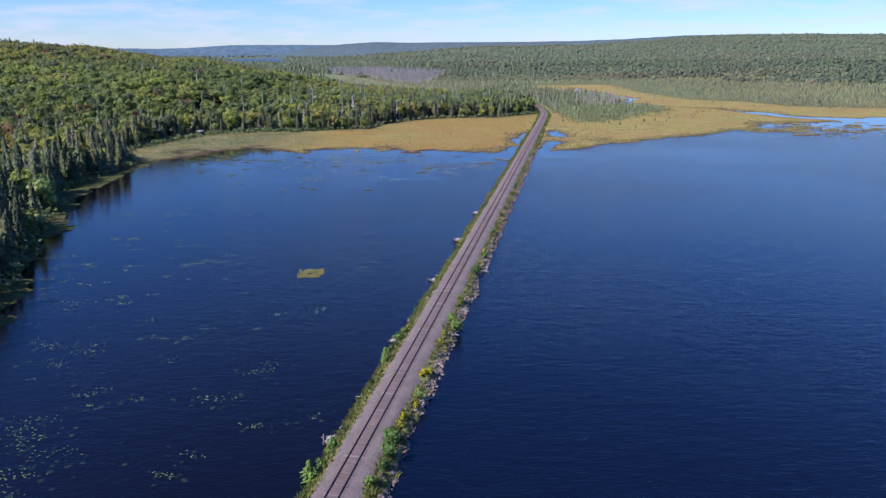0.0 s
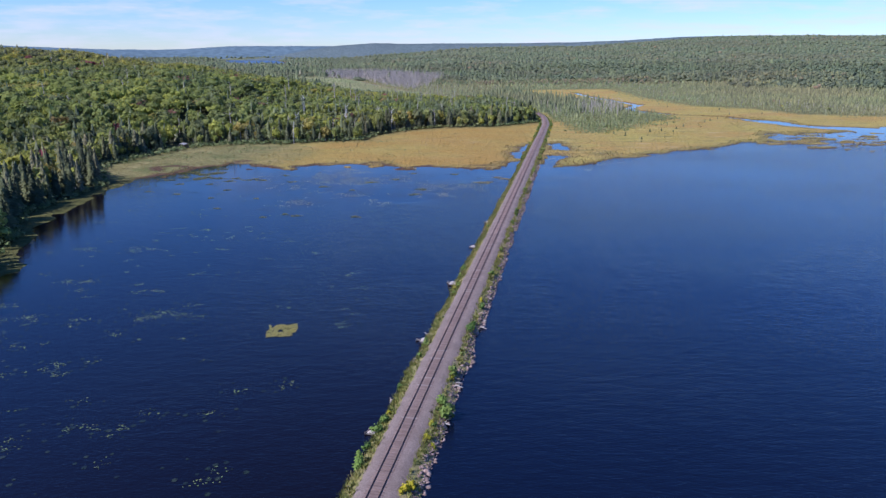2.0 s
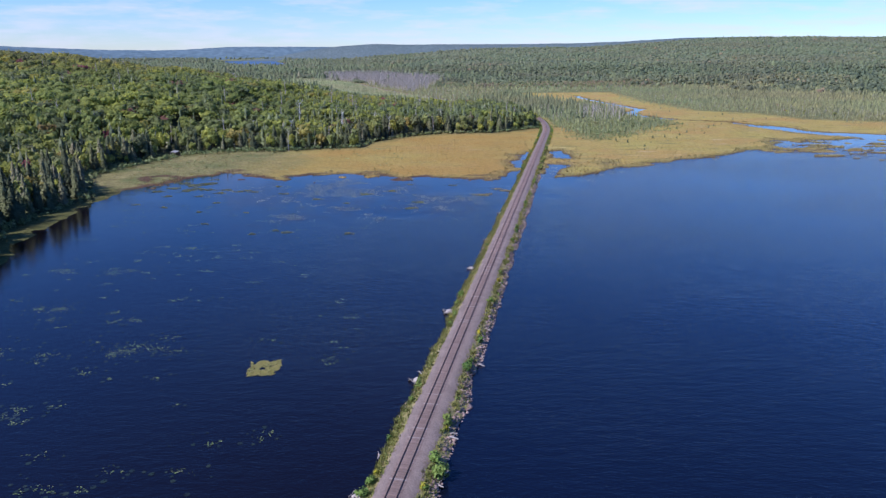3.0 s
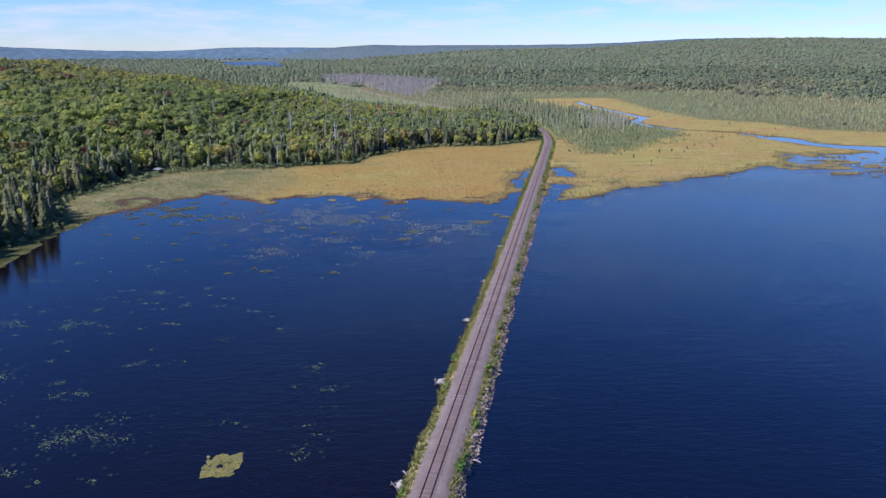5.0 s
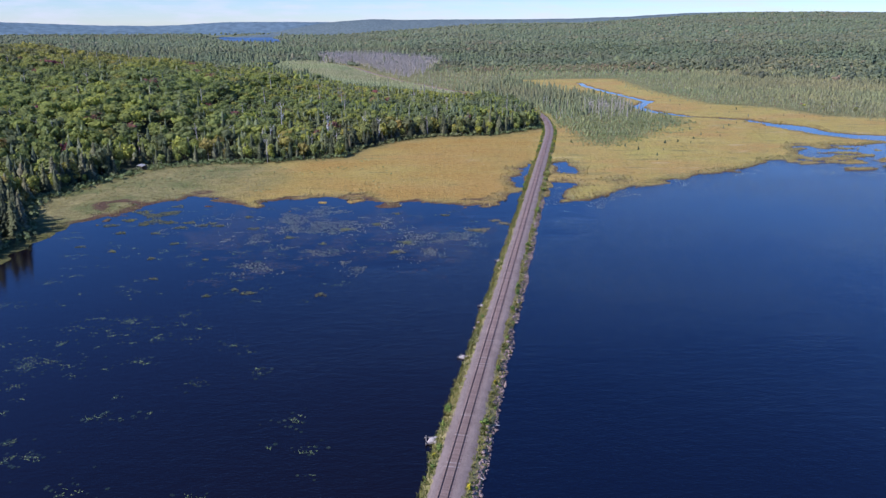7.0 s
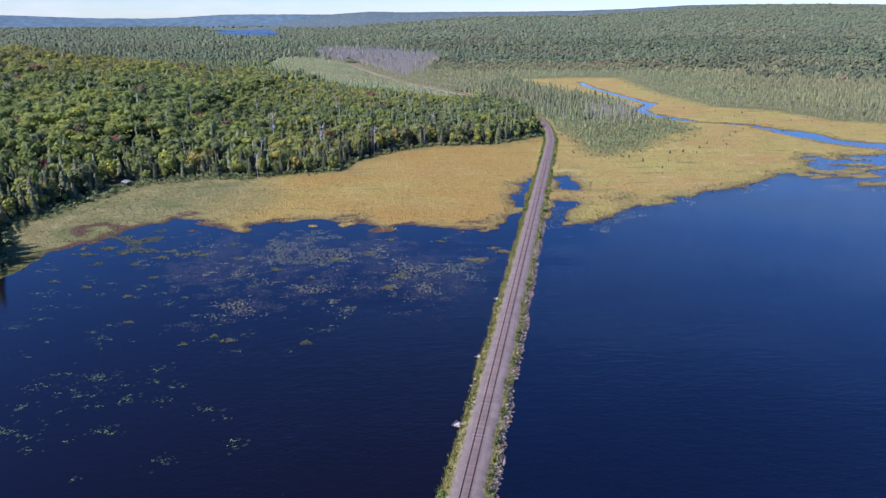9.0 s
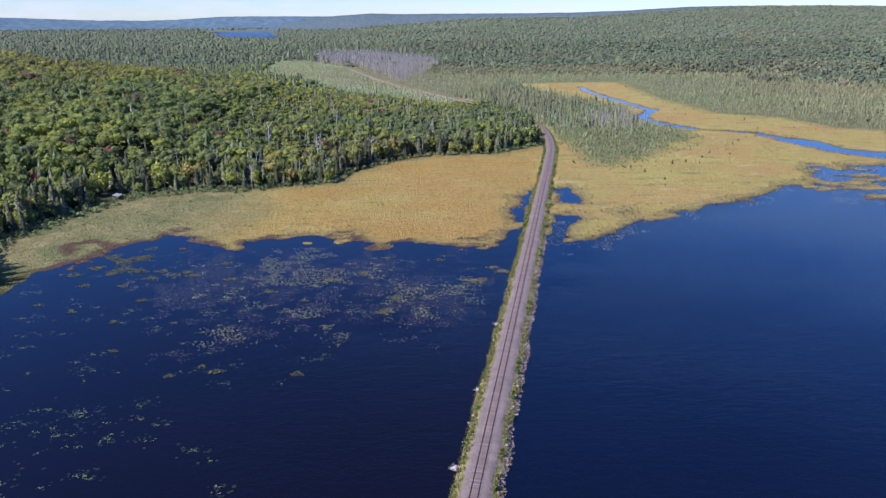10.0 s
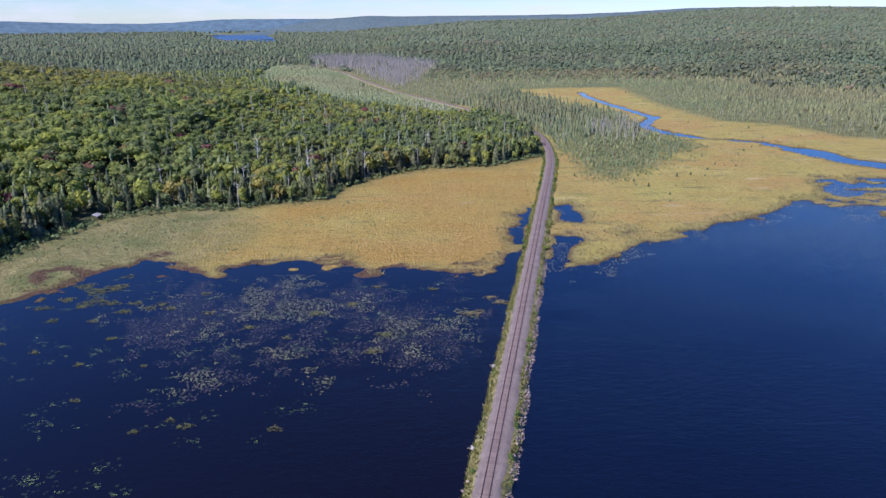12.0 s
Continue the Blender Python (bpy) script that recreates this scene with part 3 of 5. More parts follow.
def lobed(rng, lobes=7, quads=60, radius=0.34, leaf=0.056, cores=3):
    """A broadleaf crown seen from afar: leaf clumps on rounded lobes of unequal size."""
    cs, rs = [np.array([0, 0, 0.64])], [radius * 0.78]
    ks = rng.uniform(0, 6.28)
    for k in range(lobes - 1):
        a = ks + k * 6.28 / (lobes - 1) + rng.uniform(-0.35, 0.35)
        h, d = rng.uniform(0.36, 0.80), radius * rng.uniform(0.5, 0.85)
        cs.append(np.array([math.cos(a) * d, math.sin(a) * d, h]))
        rs.append(radius * rng.uniform(0.38, 0.58))
    pieces = [blob(rng, c, r * 0.84, 0.95) for c, r in zip(cs[:cores], rs)]
    w = np.array(rs) ** 2
    which = rng.choice(lobes, quads, p=w / w.sum())
    d = rng.normal(size=(quads, 3))
    d[:, 2] = d[:, 2] * 0.8 + 0.45
    d /= np.linalg.norm(d, axis=1, keepdims=True)
    c = np.array(cs)[which] + d * np.array(rs)[which][:, None] * rng.uniform(0.86, 1.14, (quads, 1))
    pieces.append(leaf_quads(c, d + rng.normal(size=(quads, 3)) * 0.35, leaf, rng))
    return join(pieces)


ICO = bmesh.new()
bmesh.ops.create_icosphere(ICO, subdivisions=1, radius=1.0)
ICO_V = np.array([v.co[:] for v in ICO.verts])
ICO_F = np.array([[v.index for v in f.verts] for f in ICO.faces])
ICO.free()


def blob(rng, c, r, squash=1.0):
    v = ICO_V * (r * rng.uniform(0.8, 1.15, (len(ICO_V), 1))) * [1, 1, squash]
    return v + np.asarray(c), ICO_F


def conifer(rng, tiers, spikes, radius=0.16, low=0.06, ragged=0.25, power=0.85):
    """A spruce of height 1: star-shaped skirts of drooping boughs."""
    pieces = []
    for k in range(tiers):
        f0 = k / tiers
        zl = low + (1 - low) * f0 ** 1.05 * 0.93
        zt = min(1.0, zl + (1 - low) / tiers * 1.9)
        r = radius * (1 - f0) ** power + 0.012
        n = spikes * 2
        a = np.arange(n) * math.pi / spikes + rng.uniform(0, 6)
        rad = r * np.where(np.arange(n) % 2, 0.5, 1.0) * rng.uniform(1 - ragged, 1 + ragged, n)
        zz = zl + np.where(np.arange(n) % 2, 0.02, -0.012) + rng.uniform(-0.012, 0.012, n)
        ring = np.stack([np.cos(a) * rad, np.sin(a) * rad, zz], 1)
        v = np.concatenate([ring, [[0, 0, zt]]])
        pieces.append((v, np.array([[i, (i + 1) % n, n] for i in range(n)])))
    return join(pieces)


def tube(points, radii, sides=5):
    """A tapered stem along points."""
    rings, fs = [], []
    for k, (p, r) in enumerate(zip(points, radii)):
        d = Vector(points[min(k + 1, len(points) - 1)]) - Vector(points[max(k - 1, 0)])
        q = d.to_track_quat("Z", "Y")
        for i in range(sides):
            a = i * 2 * math.pi / sides
            rings.append(Vector(p) + q @ Vector((math.cos(a) * r, math.sin(a) * r, 0)))
    for k in range(len(points) - 1):
        for i in range(sides):
            a, b = k * sides + i, k * sides + (i + 1) % sides
            fs += [[a, b, b + sides], [a, b + sides, a + sides]]
    return np.array([v[:] for v in rings]), np.array(fs)


def snag(rng, limbs=5, r=0.014, sides=4):
    """A dead standing stem of height 1 with broken limbs."""
    lean = rng.normal(0, 0.03, 2)
    pts = [(lean[0] * h, lean[1] * h, h) for h in (0, 0.35, 0.7, 1.0)]
    pieces = [tube(pts, [r, r * 0.8, r * 0.55, r * 0.2], sides)]
    for k in range(limbs):
        h = rng.uniform(0.35, 0.93)
        a, ln = rng.uniform(0, 6.28), rng.uniform(0.05, 0.14)
        p0 = (lean[0] * h, lean[1] * h, h)
        p1 = (p0[0] + math.cos(a) * ln, p0[1] + math.sin(a) * ln, h + ln * rng.uniform(0.2, 1.1))
        pieces.append(tube([p0, p1], [r * 0.5, r * 0.15], 3))
    return join(pieces)


def set_copy(ob, m, used):
    """Stands a thing at m: the thing itself the first time, then copies of it."""
    if ob.name in used:
        s = ob.scale
        return copy_thing(ob, m @ Matrix.Diagonal((1 / s[0], 1 / s[1], 1 / s[2], 1)))
    used.add(ob.name)
    ob.matrix_basis = m
    return ob


# ---------- ground and water ----------
def steps(a, b, step, grow=1.0, top=200.0):
    out = [a]
    while out[-1] < b:
        out.append(out[-1] + step)
        step = min(step * grow, top)
    return out


def build_ground():
    xr = steps(340, 4500, 3, 1.08)
    xl = [-v - 185 + 340 + 0 for v in steps(340, 4655, 3, 1.08)]
    xs = np.array(sorted(set(xl[1:] + list(np.arange(-185, -140, 2.5)) + list(np.arange(-140, 112, 1.5)) + list(np.arange(112, 300, 2.0)) + list(np.arange(300, 340, 2.5)) + xr)))
    ys = np.array([-1400, -1000, -700, -500, -400, -320, -260] + list(np.arange(-200, 60, 20)) + list(np.arange(60, 300, 3)) + list(np.arange(300, 334, 2.5)) + list(np.arange(334, 460, 1.5)) + list(np.arange(460, 560, 2.0)) + list(np.arange(560, 720, 2.5))
                  + list(np.arange(720, 1050, 5)) + steps(1050, 4850, 6, 1.08, 60))
    gx, gy = np.meshgrid(xs, ys)
    x, y = gx.ravel(), gy.ravel()
    z = ground_z(x, y)
    w = water_sd(x, y)
    td = track_dist(x, y)
    z = np.where(td < 4.2, np.minimum(z, 0.2), z)
    v = np.stack([x, y, z], -1)
    nx, ny = len(xs), len(ys)
    i = (np.arange(ny - 1)[:, None] * nx + np.arange(nx - 1)[None]).ravel()
    f = np.stack([i, i + 1, i + nx + 1, i + nx], -1)
    wood = np.minimum(np.minimum(poly_sd(x, y, FOREST_L), poly_sd(x, y, FOREST_R)), poly_sd(x, y, WEDGE) + 26)
    forest = sstep(3, -4, wood + 3 * fbm(x, y, 10, 17))
    green = np.clip(sstep(-60, -105, x + 14 * fbm(x, y, 25, 41)) * (y < 480), 0, 1)
    edge = sstep(16, 2, wood + 5 * fbm(x, y, 12, 19)) * 0.6
    rim = sstep(9, 2, w + 4 * fbm(x, y, 13, 23)) * 0.55 * (y < 560)
    mudx = sstep(0.08, 0.18, fbm(x, y, 11, 29, 3) + 0.16 * sstep(-60, -110, x) - 0.08)
    mud = np.clip(np.maximum(sstep(7, 5, w) * mudx, 0.92 * sstep(5.0, 1.5, w + 4.5 * fbm(x, y, 9, 31, 3))) * sstep(30, 16, x) * (y > 300), 0, 1)
    for p in MUDS:
        mud = np.maximum(mud, 0.95 * sstep(1.0, -1.0, poly_sd(x, y, p) + 4 * fbm(x, y, 6, 27, 3)))
    mud = np.maximum(mud, 0.9 * sstep(9, 4, w + 6 * fbm(x, y, 8, 37, 3) + 3) * sstep(-60, -90, x) * (y > 325))
    mud = np.maximum(mud, 0.85 * sstep(2.2, 0.3, w + 1.6 * fbm(x, y, 7, 39, 3)))
    young, dead = poly_sd(x, y, YOUNG_P), poly_sd(x, y, DEAD_P)
    mire = sstep(9, 4, hills(x, y)) * (np.hypot(x, y) < 1400) * np.maximum(poly_sd(x, y, FOREST_R) < 0, sstep(9, -14, poly_sd(x, y, WEDGE) + 18 * fbm(x, y, 20, 99, 4)))
    forest = forest * (1 - 0.72 * mire)
    edge = np.maximum(edge, mire)
    forest = forest * (1 - 0.85 * sstep(4, -4, young)) * (1 - 0.6 * sstep(4, -4, dead))
    edge = np.maximum(edge, np.maximum(sstep(4, -4, young), sstep(4, -4, dead)))
    bank = sstep(-112, -118, x + 0.25 * np.minimum(y - 260, 0)) * sstep(335, 312, y)
    me = mesh_of("ground", v, f, M_GROUND, {"forest": forest, "rust": sstep(-105, -55, x) * sstep(0, -12, x - 51 - 0.187 * (y - 409)) * (y < 620), "green": np.clip(np.maximum(np.maximum(green, edge), rim), 0, 1), "mud": mud, "bank": bank, "canopy": sstep(700, 1050, np.hypot(x, y))}, True)
    tagged(new("ground", me), "golden sedge bog with forest floor rising to hills", "ground", kind="structure")


build_ground()
wv = np.array([(-1500, -1200, 0), (1500, -1200, 0), (1500, 4200, 0), (-1500, 4200, 0)], float)
tagged(new("water", mesh_of("water", wv, np.array([[0, 1, 2, 3]]), M_WATER)), "dark blue lake water rippled by a light wind", "lake", kind="structure")

def shore_line(poly, count, wobble, seed):
    """A polygon's outline with an uneven natural shore."""
    p = np.array(poly + poly[:1], float)
    s = np.r_[0, np.cumsum(np.hypot(*np.diff(p, axis=0).T))]
    at = np.linspace(0, s[-1], count, endpoint=False)
    x, y = np.interp(at, s, p[:, 0]), np.interp(at, s, p[:, 1])
    return np.stack([x + wobble * fbm(x, y, 160, seed, 3), y + 2.2 * wobble * fbm(x, y, 160, seed + 5, 3), np.full(count, 0.4)], -1)


fv = shore_line(FARLAKE, 90, 55.0, 301)
fv = np.concatenate([fv, fv.mean(0, keepdims=True)])
tagged(new("far_water", mesh_of("far_water", fv, np.array([[i, (i + 1) % 90, 90] for i in range(90)]), M_FARWATER)), "distant lake beyond the wooded plain, reflected sky blue in its colour", "lake", kind="structure")



def build_backdrop(name, label, mat, knots, radius, seed):
    """A far wooded ridge at the edge of sight: bearing against height of its crest."""
    a = np.linspace(knots[0][0], knots[-1][0], 240)
    h = np.interp(a, [k[0] for k in knots], [k[1] for k in knots]) + 3.0 * fbm(a * 14, a * 0, 1.0, seed, 4) + 1.2 * fbm(a * 160, a * 0, 1.0, seed + 9, 2)
    th = np.arctan(a)
    rows = []
    for back, up in ((-420, -0.35), (-250, 0.35), (-110, 0.8), (0, 1.0), (160, 0.3)):
        rr = radius + back
        rows.append(np.stack([np.sin(th) * rr, np.cos(th) * rr, np.maximum(h * up, -8)], -1))
    v = np.concatenate(rows)
    n = len(a)
    i = (np.arange(len(rows) - 1)[:, None] * n + np.arange(n - 1)[None]).ravel()
    f = np.stack([i, i + 1, i + n + 1, i + n], -1)
    tagged(new(name, mesh_of(name, v, f, mat, None, True)), label, "hills", kind="structure")


# wooded backdrop ridges, their distance haze painted in by the material
build_backdrop("backdrop_west", "low wooded hills far across the plain, coloured haze blue", M_HAZEHILL_BLUE,
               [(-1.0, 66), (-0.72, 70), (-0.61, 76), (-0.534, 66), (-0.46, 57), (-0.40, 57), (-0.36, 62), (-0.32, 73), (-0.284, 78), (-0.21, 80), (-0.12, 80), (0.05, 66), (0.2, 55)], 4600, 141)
build_backdrop("backdrop_east", "long wooded ridge on the horizon, coloured haze grey-green", M_HAZEHILL_GREY,
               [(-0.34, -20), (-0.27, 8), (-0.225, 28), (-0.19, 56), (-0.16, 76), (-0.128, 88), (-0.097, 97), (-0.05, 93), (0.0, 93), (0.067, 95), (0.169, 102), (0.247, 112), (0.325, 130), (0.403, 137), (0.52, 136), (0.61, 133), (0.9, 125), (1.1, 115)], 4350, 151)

# ---------- railway on its causeway ----------
def resample(line, step):
    """Evenly spaced stations along a rounded line: places and headings."""
    p = np.array(line, float)
    s = np.r_[0, np.cumsum(np.hypot(*np.diff(p, axis=0).T))]
    at = np.arange(0, s[-1], step)
    x, y = np.interp(at, s, p[:, 0]), np.interp(at, s, p[:, 1])
    k = max(1, int(16 / step))
    if k > 1:
        ker = np.ones(2 * k + 1) / (2 * k + 1)
        xp, yp = np.pad(x, k, mode="reflect", reflect_type="odd"), np.pad(y, k, mode="reflect", reflect_type="odd")
        x, y = np.convolve(xp, ker, "valid"), np.convolve(yp, ker, "valid")
    tx, ty = np.gradient(x), np.gradient(y)
    n = np.hypot(tx, ty)
    return x, y, tx / n, ty / n


RX, RY, TX, TY = resample(TRACK, 0.5)
ALONG = np.arange(len(RX)) * 0.5


def on_track(s, u, z):
    """A place s metres along the line and u metres to its right."""
    x, y = np.interp(s, ALONG, RX), np.interp(s, ALONG, RY)
    tx, ty = np.interp(s, ALONG, TX), np.interp(s, ALONG, TY)
    return np.stack(np.broadcast_arrays(x + ty * u, y - tx * u, z), -1)


S_AT = lambda y: float(np.interp(y, RY, ALONG))
S_NEAR, S_END = S_AT(62.0), ALONG[-1]
BANK = [(-6.6, -1.7), (-4.9, -0.35), (-4.3, 0.15), (-3.5, 0.75), (-2.75, 1.15), (-2.35, 1.42), (-1.75, 1.585), (-0.75, 1.60), (0.0, 1.60),
        (0.75, 1.60), (1.75, 1.585), (2.5, 1.47), (3.0, 1.22), (3.7, 0.95), (4.5, 0.55), (5.2, 0.05), (5.9, -0.5), (7.4, -1.7)]


def bank_z(u):
    return np.interp(u, [p[0] for p in BANK], [p[1] for p in BANK])


def build_embankment():
    s = np.arange(S_AT(-60), S_END, 1.25)
    u = np.array([p[0] for p in BANK])
    ss, uu = np.meshgrid(s, u, indexing="ij")
    wob = fbm(ss, uu * 0 + np.sign(uu) * 40, 9, 61, 3)
    out = np.clip((np.abs(uu) - 2.0) / 2.5, 0, 1.2)
    u2 = uu + np.sign(uu) * wob * 0.75 * out
    z = bank_z(uu) + 0.10 * fbm(ss, uu, 2.0, 63, 3) * (0.12 + out)
    p = on_track(ss, u2, z)
    n = len(u)
    i = (np.arange(len(s) - 1)[:, None] * n + np.arange(n - 1)[None]).ravel()
    f = np.stack([i, i + 1, i + n + 1, i + n], -1)
    bed = np.exp(-(uu.ravel() / 0.9) ** 4)
    verge = np.where(uu < 0, sstep(-2.2, -3.1, uu), sstep(2.75, 3.7, uu)).ravel()
    me = mesh_of("embankment", p.reshape(-1, 3), f, M_BALLAST, {"bed": bed, "verge": verge}, True)
    tagged(new("embankment", me), "gravel causeway with weedy banks across the lake", "embankment", kind="structure")


build_embankment()
track = tagged(new("railway_track"), "single railway track on weathered timber sleepers", "railway track")
RAIL = [(-0.07, 0.0), (-0.07, 0.02), (-0.012, 0.04), (-0.012, 0.12), (-0.036, 0.13), (-0.036, 0.165), (0.036, 0.165), (0.036, 0.13),
        (0.012, 0.12), (0.012, 0.04), (0.07, 0.02), (0.07, 0.0)]


def build_rail(side):
    s = np.arange(S_AT(-60), S_END - 5, 4.0)
    n = len(RAIL)
    p = np.concatenate([on_track(s, side * 0.7525 + a, 1.625 + b)[:, None] for a, b in RAIL], 1).reshape(-1, 3)
    i = (np.arange(len(s) - 1)[:, None] * n + np.arange(n)[None])
    j = (np.arange(len(s) - 1)[:, None] * n + (np.arange(n)[None] + 1) % n)
    f = np.stack([i.ravel(), j.ravel(), j.ravel() + n, i.ravel() + n], -1)
    part("rail", mesh_of("rail", p, f, M_RAIL), track, "rusty steel rail")


build_rail(-1)
build_rail(1)


def box_bevel(lx, ly, lz, b):
    bm = bmesh.new()
    bmesh.ops.create_cube(bm, size=1.0)
    bmesh.ops.scale(bm, vec=(lx, ly, lz), verts=bm.verts)
    bmesh.ops.bevel(bm, geom=[e for e in bm.edges if abs(e.verts[0].co.z - e.verts[1].co.z) < 1e-6 and e.verts[0].co.z > 0], offset=b, segments=1, affect="EDGES")
    bmesh.ops.triangulate(bm, faces=bm.faces)
    v = np.array([q.co[:] for q in bm.verts])
    f = np.array([[q.index for q in g.verts] for g in bm.faces])
    bm.free()
    return v, f


TIE_V, TIE_F = box_bevel(2.5, 0.235, 0.18, 0.02)


# ---------- plants ----------
RNG = np.random.default_rng(7)
T_CROWN_NEAR = [crown(RNG, 270, 0.058, 9) for _ in range(5)]
T_CROWN_MID = [lobed(RNG) for _ in range(9)]
T_CROWN_BANK = [crown(RNG, 74, 0.085, 6) for _ in range(6)]
T_BOG = [conifer(RNG, 3, 3, rr, ragged=0.35) for rr in (0.12, 0.15, 0.19)]
T_CROWN_FAR = [lobed(RNG, 5, 15, leaf=0.10, cores=2) for _ in range(8)]
T_CROWN_DISTANT = [lobed(RNG, 3, 7, radius=0.40, leaf=0.13, cores=1) for _ in range(10)]
T_SHRUB = [crown(RNG, 12, 0.16, 4, low=0.3, core=False) for _ in range(6)]


def bump_crown(rng):
    """A distant crown: one lumpy rounded clump."""
    return blob(rng, (0, 0, 0.58), 0.40, 1.0)


T_DOME = [bump_crown(RNG) for _ in range(8)]
T_CON_NEAR = [conifer(RNG, 13, 8, r, ragged=0.38, power=0.62) for r in (0.12, 0.15, 0.18)]
T_CON_MID = [conifer(RNG, 4, 4, r, ragged=0.35, power=0.68) for r in (0.11, 0.14, 0.17, 0.2)]
T_CON_FAR = [conifer(RNG, 2, 3, r, ragged=0.3) for r in (0.14, 0.18, 0.22)]
T_SNAG = [snag(RNG, 5) for _ in range(4)]
T_SPIKE = [tube([(0, 0, 0), (0.02, 0.01, 1.0)], [0.016, 0.004], 3), tube([(0, 0, 0), (-0.03, 0.0, 1.0)], [0.014, 0.003], 3)]


def scatter(x0, x1, y0, y1, gap, rng):
    """Jittered places, one in each square of the given gap."""
    gx, gy = np.meshgrid(np.arange(x0, x1, gap), np.arange(y0, y1, gap))
    x = gx.ravel() + rng.uniform(-0.7, 0.7, gx.size) * gap
    y = gy.ravel() + rng.uniform(-0.7, 0.7, gx.size) * gap
    return x, y


def in_valley(x, y):
    """The sweep of country that the flight looks over."""
    return (y > 60) & (np.abs(x) < 60 + 0.74 * np.maximum(y, 0))


BINS = {}


def put(kind, pos, wide, tall, tint):
    BINS.setdefault(kind, []).append((pos, wide, tall, tint))


def plant_woods():
    rng = np.random.default_rng(11)
    bands = [(0, 480, 4.4), (480, 800, 5.5), (800, 1300, 7.4), (1300, 2200, 12.6), (2200, 3300, 20.0), (3300, 4450, 31.0)]
    for r0, r1, gap in bands:
        x, y = scatter(-3200, 3200, 60, r1 + 10, gap, rng) if r1 > 900 else scatter(-700, 700, 60, r1 + 10, gap, rng)
        r = np.hypot(x, y)
        k = (r >= r0) & (r < r1) & in_valley(x, y)
        x, y, r = x[k], y[k], r[k]
        fl, fr, wd = poly_sd(x, y, FOREST_L), poly_sd(x, y, FOREST_R), poly_sd(x, y, WEDGE)
        edge = np.minimum(fl, fr)
        front = sstep(650, 560, y + 0.10 * (130 - x))
        wd = wd + front * (10 * fbm(x, y, 20, 97, 3) + 9 * rng.random(len(x)) ** 2)
        keep = ((edge < -1.5) | (wd < 2)) & (track_dist(x, y) > np.where(y > 645, 4.6, 7.5)) & (water_sd(x, y) > 2)
        # the outermost rows of the near wood stand as single trees
        keep &= ~((fl > -13) & (fl < 0) & (r < 620) & (wd > 2))
        keep &= ~((wd < 2) & (rng.random(len(x)) < 0.6 * front))
        x, y, r, fl, fr, wd = x[keep], y[keep], r[keep], fl[keep], fr[keep], wd[keep]
        z = ground_z(x, y)
        pos = np.stack([x, y, z - 0.3], -1)
        n = len(x)
        young, dead = poly_sd(x, y, YOUNG_P) < 0, poly_sd(x, y, DEAD_P) < 0
        patch = fbm(x, y, 70, 71, 3)
        flat = (hills(x, y) < np.maximum(4.5, 8 + 8 * patch + rng.normal(0, 2.2, n)))
        left_edge = (fl < 0) & (fl > -34 - 16 * patch)
        p_con = np.where(wd < 2, 0.97, np.where(left_edge, 0.52, np.where(flat & (fl > 0), 0.97, np.where(flat, np.where(r > 1250, 0.22, 0.45), 0.10 + 0.25 * (patch > 0.35)))))
        p_con = np.where((fl > 0) & (r > 1150), np.clip(p_con, 0, 0.07), p_con)
        con = rng.random(n) < p_con
        big = max(1.0, gap / 6.0)
        tall = np.where(con, rng.uniform(9, 17, n), rng.uniform(11.5, 15.5, n)) * (0.9 + 0.25 * fbm(x, y, 40, 77, 2))
        tint = np.clip(rng.normal(0.44, 0.21, n) + 0.30 * patch, 0, 1)
        rare = rng.random(n)
        tint = np.where(con, np.clip(rng.normal(0.45, 0.25, n), 0, 1), np.where((rare > 0.986) & ~(flat & (fl > 0)), rng.uniform(0.92, 1.0, n), np.clip(tint, 0, 0.88)))
        if r1 > 1300:
            tint = np.where(rare > 0.986, tint, 0.26 + 0.34 * tint)
        # right-hand bog woods: short thin spruce, taller towards the back
        bog = (fl > 0) & (wd >= 2) & flat & (r < 1300)
        tall = np.where(bog, rng.uniform(3.5, 8, n) * np.clip(0.40 + (-fr) / 240, 0.35, 1.0), tall)
        tint = np.where(bog, np.clip(tint + 0.32, 0, 1), tint)
        wf = sstep(585, 665, y + 0.10 * (130 - x) + 16 * patch)
        tall = np.where(wd < 2, (1.3 + 6.8 * wf) * rng.uniform(0.65, 1.2, n), tall)
        tint = np.where(wd < 2, np.clip(tint + 0.50 * (1 - wf), 0, 1), tint)
        tall = np.where((fl < 0) & (x > -150) & (y > 500) & (y < 900), tall * np.where(x > 10, 0.88, 0.70), tall)
        bare = dead & (rng.random(n) < 0.9)
        grow = young & ~bare
        con &= ~bare & ~grow & ~((wd < 2) & (wf < 0.2) & (rng.random(n) < 0.6))
        dec = ~con & ~bare & ~grow & (wd >= 2)
        cw = np.where(tall < 6, np.where(wd < 2, 1.05, 1.25), np.where(wd < 2, 0.85, 1.0))
        cap = min(big, 1.9)
        low = con & (bog | (wd < 2))
        put("bog", pos[low], tall[low] * cw[low] * cap * 1.1, tall[low], np.clip(tint[low] - 0.15, 0, 1))
        con &= ~low
        put("con_" + ("far" if r1 > 1300 else "mid"), pos[con], tall[con] * cw[con] * cap * (1.0 if r1 <= 1300 else 1.15), tall[con], tint[con])
        east = (fl > 0) & dec
        if r1 == 1300:
            put("dec_east", pos[east] - np.stack([0 * tall[east], 0 * tall[east], 0.3 * tall[east]], -1), tall[east] * 0.95 * rng.uniform(0.7, 1.25, east.sum()), tall[east], tint[east])
            dec &= ~east
